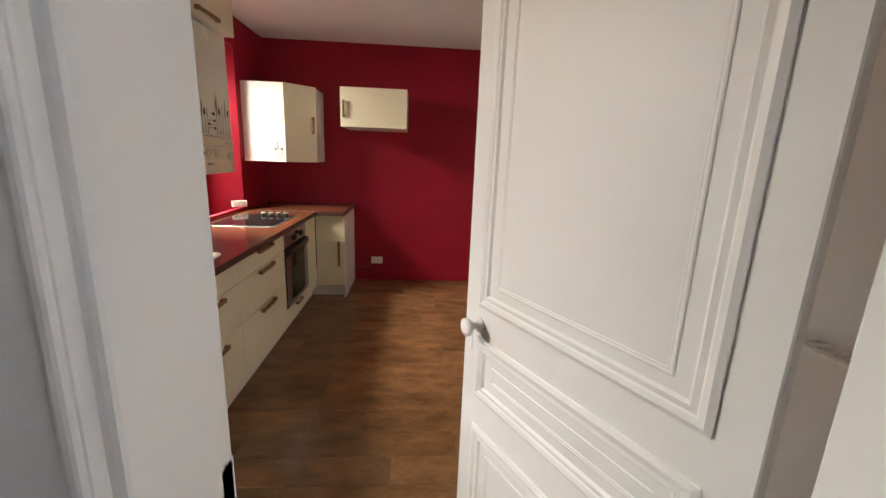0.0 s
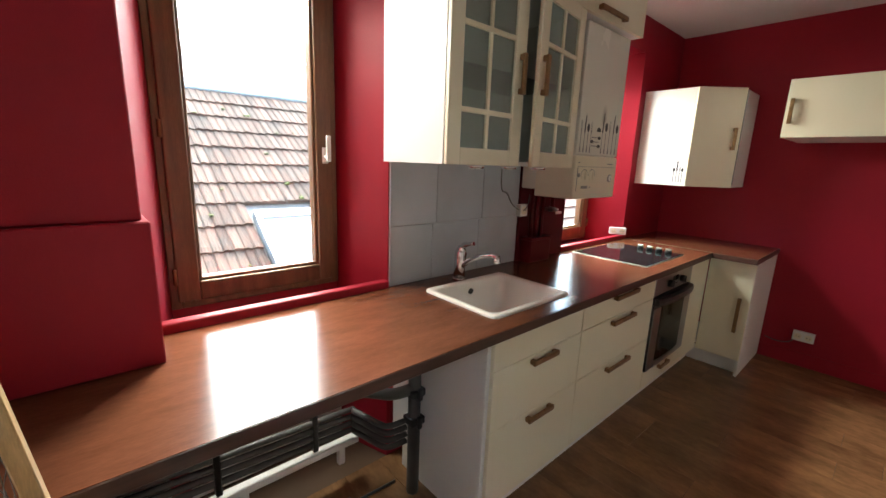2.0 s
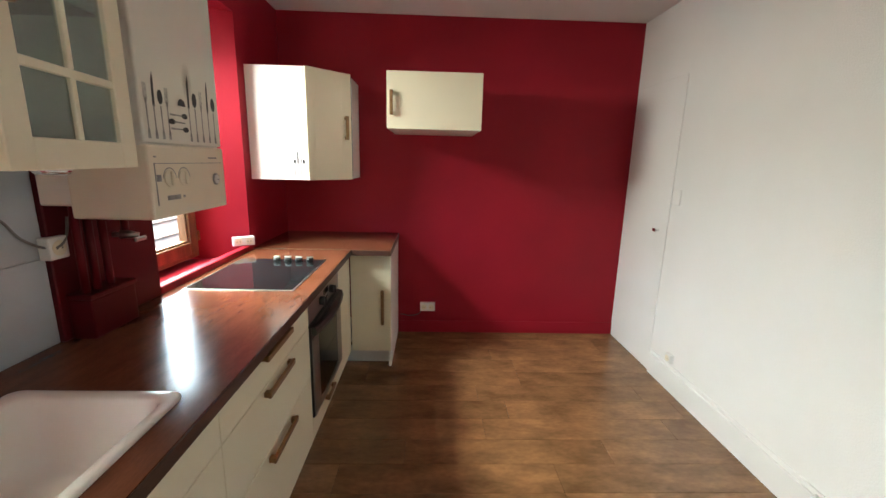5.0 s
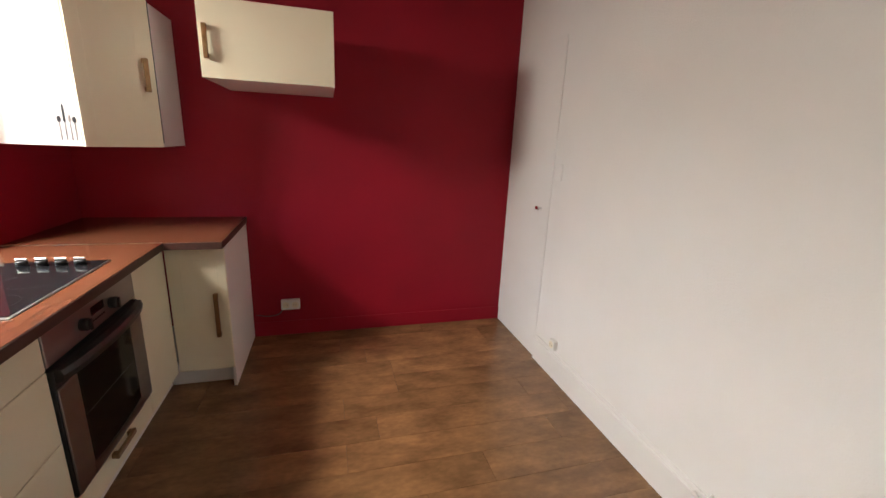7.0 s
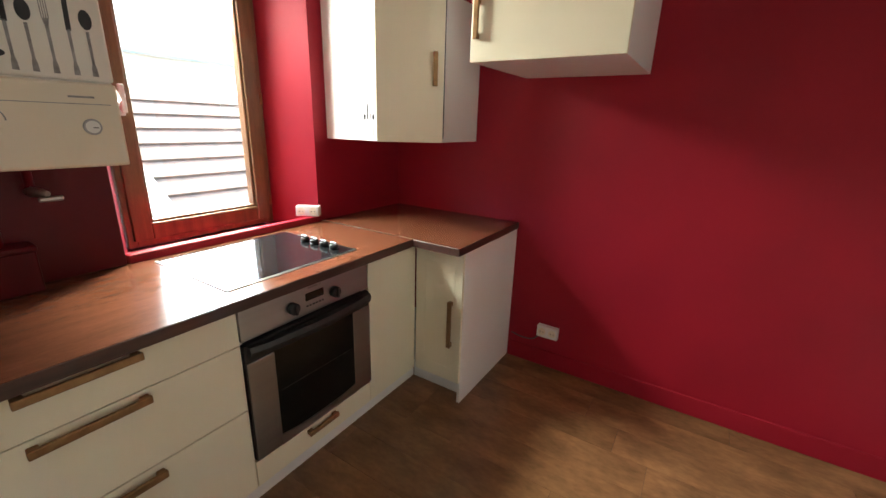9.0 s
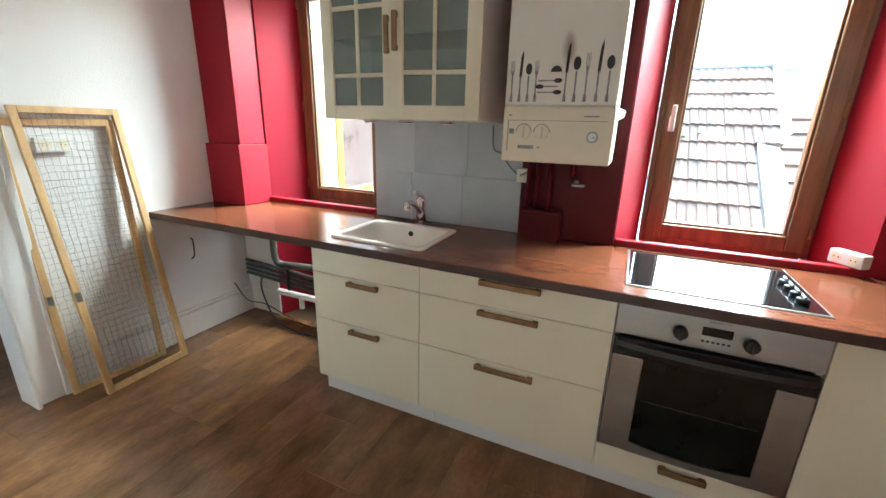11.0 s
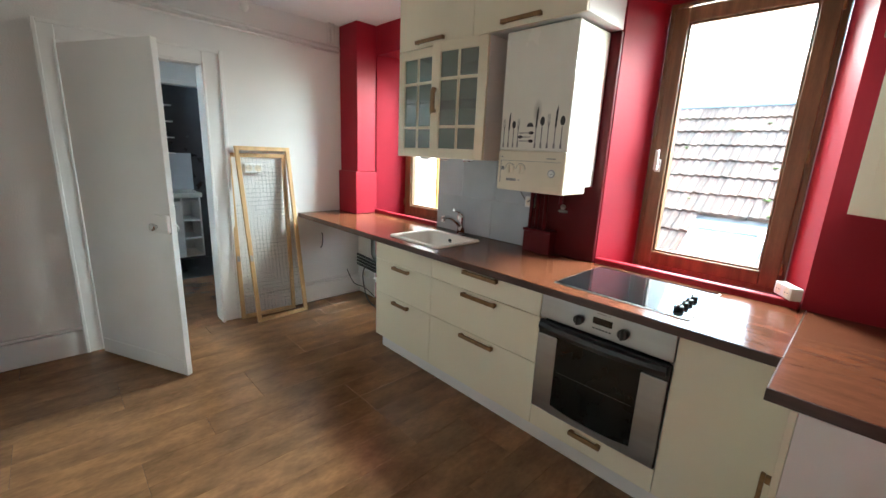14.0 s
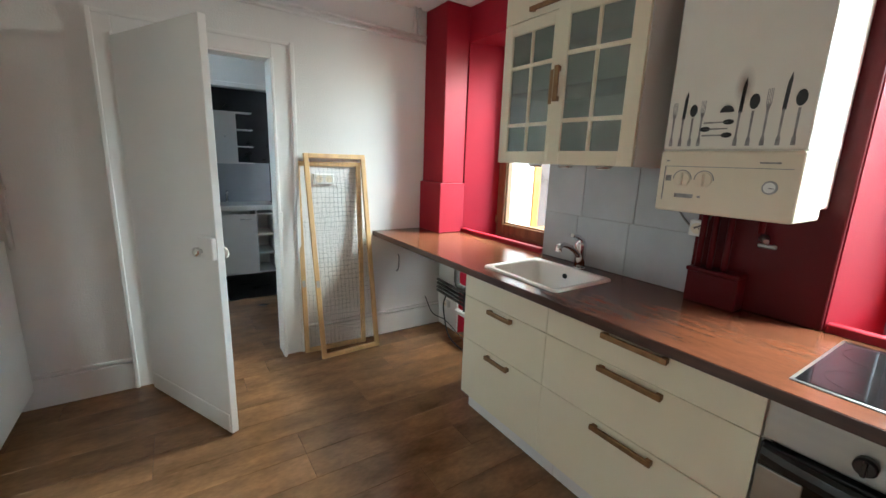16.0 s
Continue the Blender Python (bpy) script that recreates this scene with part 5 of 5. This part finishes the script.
rnd = random.Random(5)
covering = part("tile_covering", box(on_roof(0.02, -6.9, -0.045), on_roof(0.03, -6.88, -0.046)), RTILE, rf)
rest = []
for r in range(16):
    s = r * TG
    nlim = 4.70 if s < 1.95 else 4.34
    j = 0
    y = -6.9
    while y + TW < nlim:
        in_sky = 2.05 < y + TW / 2 < 3.0 and 3.3 < s + TG / 2 < 4.75
        if not in_sky:
            p = on_roof(s, y)
            if 0.2 < y < 4.8 and 0.8 < s < 4.0:
                o = new("roof_tile", tile_data(rnd.randrange(4)))
                o.parent = rf
                o.location = p - LOC[rf.name] + Vector((0, 0, rnd.uniform(-0.003, 0.004)))
                o.rotation_euler = (rnd.uniform(-0.012, 0.012), rnd.uniform(-0.01, 0.01), rnd.uniform(-0.012, 0.012))
                j += 1
                y += TW
                continue
            rest.append((p, rnd.randrange(4)))
        j += 1
        y += TW
vs, fs = [], []
for p, k in rest:
    me = tile_data(k)
    base = len(vs)
    vs += [tuple(p + w.co - LOC[rf.name]) for w in me.vertices]
    fs += [tuple(base + i for i in f.vertices) for f in me.polygons]
me = bpy.data.meshes.new("far_tiles")
me.from_pydata(vs, [], fs)
me.materials.append(RTILES)
ft = new("far_tiles", me)
ft.parent = rf
tagged(ft, kind="stuff")
bpy.data.objects.remove(covering)
part("ridge_cap", rod([on_roof(-0.02, -7, 0.02), on_roof(-0.02, 4.74, 0.02)], 0.09, 10), ZINC, rf, "pale ridge capping")
part("verge_board", rod([on_roof(0, 4.76, 0.03), on_roof(1.95, 4.72, 0.03)], 0.07, 6), RENDERW, rf, "white verge strip")
part("valley_flashing", box((0, 0, 0), (0.001, 0.001, 0.001)), ZINC, rf)
fl_ = rf.children[-1]
bm = bmesh.new()
w = [on_roof(1.95, 4.34, 0.05), on_roof(7.0, 4.34, 0.05), on_roof(7.0, 4.78, -0.02), on_roof(1.95, 4.62, -0.02)]
bm.faces.new([bm.verts.new(p - LOC[rf.name]) for p in w])
bmesh.ops.solidify(bm, geom=bm.faces, thickness=0.01)
bm.to_mesh(fl_.data)
bm.free()
sk = thing("roof_window", tuple(on_roof(3.9, 2.5, 0)), "closed skylight with bluish metal frame in the tiled roof", "skylight")


def roof_box(s0, y0, s1, y1, u0, u1):
    bm = bmesh.new()
    c = [on_roof(s, y, u) for u in (u0, u1) for s, y in ((s0, y0), (s1, y0), (s1, y1), (s0, y1))]
    v = [bm.verts.new(p) for p in c]
    for f in ((0, 1, 2, 3), (7, 6, 5, 4), (0, 4, 5, 1), (1, 5, 6, 2), (2, 6, 7, 3), (3, 7, 4, 0)):
        bm.faces.new([v[k] for k in f])
    return bm


part("frame_top", roof_box(3.38, 2.10, 3.52, 2.95, 0.0, 0.13), ZINC, sk)
part("frame_bottom", roof_box(4.52, 2.10, 4.62, 2.95, 0.0, 0.11), ZINC, sk)
part("frame_side", roof_box(3.52, 2.10, 4.52, 2.18, 0.0, 0.12), ZINC, sk)
part("frame_side", roof_box(3.52, 2.87, 4.52, 2.95, 0.0, 0.12), ZINC, sk)
part("pane", roof_box(3.52, 2.18, 4.52, 2.87, 0.05, 0.085), BLIND, sk, "glass pane with a drawn white blind")
bm = bmesh.new()
rnd = random.Random(8)
for k in range(26):
    p = on_roof(rnd.uniform(0.4, 5.0), rnd.uniform(-0.6, 4.2), 0.055)
    r = rnd.uniform(0.02, 0.05)
    m = Matrix.Translation(p - LOC[rf.name]) @ Matrix.Diagonal((r, r * rnd.uniform(0.7, 1.6), r * 0.5, 1))
    bmesh.ops.create_icosphere(bm, subdivisions=1, radius=1, matrix=m)
me = bpy.data.meshes.new("moss")
bm.to_mesh(me)
bm.free()
me.materials.append(MOSS)
mo = new("moss", me)
mo.parent = rf
tagged(mo, "small green moss cushions", kind="stuff")
wg = thing("neighbour_wing", (-1.5, -1, -6), "pale rendered wing of the house with a yellow wooden window", "house")
WY = 0.34
for a, b in (((-2.5, -5, -6), (-1.85, WY, 7)), ((-0.92, -5, -6), (-0.50, WY, 7)), ((-1.85, -5, -6), (-0.92, WY, 0.70)), ((-1.85, -5, 2.3), (-0.92, WY, 7)), ((-1.85, -5, 0.70), (-0.92, WY - 0.2, 2.3))):
    part("wall", box(a, b), RENDERW, wg)
wf = part("window_frame", boxes(((-1.85, WY - 0.09, 0.72), (-1.77, WY - 0.02, 2.28)), ((-1.01, WY - 0.09, 0.72), (-0.92, WY + 0.012, 2.28)), ((-1.77, WY - 0.09, 0.72), (-1.01, WY - 0.02, 0.81)), ((-1.77, WY - 0.09, 2.20), (-1.01, WY - 0.02, 2.28)), bevel=0.006), YELLOWWOOD, wg, "yellow stained wooden window frame")
part("pane", box((-1.77, WY - 0.07, 0.81), (-1.01, WY - 0.06, 2.20)), DIMPANE, wf, "pane with brownish blind")
part("sill", box((-1.9, WY - 0.1, 0.66), (-0.88, WY + 0.05, 0.715), 0.008), RENDERW, wf, "pale window sill")
rb = thing("lower_house_roof", (-6, 8, -3.5), "clay-tiled roof of a lower neighbouring house", "house")
bm = bmesh.new()
for r in range(12):
    s0 = r * 0.42
    c = 1 / math.sqrt(1 + SLOPE ** 2)
    f = lambda s, u: (-7.6 + s * c + u * SLOPE * c, 1.9 - s * c * SLOPE + u * c)
    k = [f(s0, 0.0), f(s0 + 0.44, 0.05), f(s0 + 0.44, 0.0)]
    a = [Vector((x, 4.80, z)) for x, z in k]
    b = [Vector((x, 13.0, z)) for x, z in k]
    va_, vb_ = [bm.verts.new(p) for p in a], [bm.verts.new(p) for p in b]
    for i in range(3):
        bm.faces.new((va_[i], va_[(i + 1) % 3], vb_[(i + 1) % 3], vb_[i]))
    bm.faces.new(va_)
    bm.faces.new(vb_[::-1])
part("tile_courses", bm, RTILE, rb, "rows of clay tiles")
part("wall", box((-9, 4.86, -6), (-4.1, 13, -0.75)), RENDERW, rb)


fh = thing("far_house", (-15, 1, -6), "pale distant house with light grey roof and dormers", "house")
part("wall", box((-20, -14, -6), (-13.2, 12, 3.3)), RENDERW, fh)
bm = bmesh.new()
for x0, z0, x1, z1, ya, yb in ((-12.8, 3.2, -16.5, 5.2, -2, 12), (-12.8, 3.2, -17.0, 7.6, -14, -2)):
    v = [bm.verts.new(p) for p in ((x0, ya, z0), (x0, yb, z0), (x1, yb, z1), (x1, ya, z1), (-20.4, ya, z0), (-20.4, yb, z0))]
    bm.faces.new(v[:4])
    bm.faces.new((v[3], v[2], v[5], v[4]))
    bm.faces.new((v[0], v[3], v[4]))
    bm.faces.new((v[1], v[5], v[2]))
part("roof", bm, SLATE, fh, "light grey tiled roof")
part("gutter", rod([(-12.75, -14, 3.2), (-12.75, 12, 3.2)], 0.08, 8), ZINC, fh)
part("chimney", box((-17.6, -6.3, 5.5), (-16.7, -5.5, 9.0), 0.02), RENDERW, fh)
part("dormer", box((-15.4, -4.3, 4.6), (-14.2, -3.2, 6.2), 0.03), SLATE, fh)
solid("ground", box((-600, -600, -6.3), (600, 600, -6.0)), GROUND, "paved yard and open ground far below the windows", "ground", "structure")

# ---- floor planks ----
floor = tagged(part("floor", box((-0.45, -1.2, -0.1), (HX1b + 0.1, NY + 0.1, -0.004)), GAPF), "brown wood-look vinyl plank floor", "floor", kind="structure")
LOC[floor.name] = Vector((0, 0, 0))
structure("bathroom_floor", box((0.3, -2.2, -0.1), (2.7, -1.2, -0.001)), DARKTILE, "dark bathroom floor", "floor")
PW, PLEN = 0.18, 1.05
plank_mesh = {}
rnd = random.Random(11)


def plank(x0, x1, y0, y1):
    key = (round(x1 - x0, 4), round(y1 - y0, 4))
    if key not in plank_mesh:
        bm = box((0.0006, 0.0006, -0.004), (key[0] - 0.0006, key[1] - 0.0006, 0.0), 0.0008)
        me = bpy.data.meshes.new("plank")
        bm.to_mesh(me)
        bm.free()
        me.materials.append(FLOOR)
        plank_mesh[key] = me
    o = new("plank", plank_mesh[key])
    o.parent = floor
    o.location = (x0, y0, 0)


y = -1.2
row = 0
while y < NY - 0.001:
    y1 = min(y + PW, NY)
    xa, xb = (HX0b, HX1b) if y < 0.1 else (0.0, EX)
    x = xa - rnd.choice((0.0, 0.31, 0.46, 0.62))
    while x < xb - 0.001:
        x1 = x + PLEN
        if min(x1, xb) - max(x, xa) > 0.01:
            plank(max(x, xa), min(x1, xb), y, y1)
        x = x1
    y = y1
    row += 1
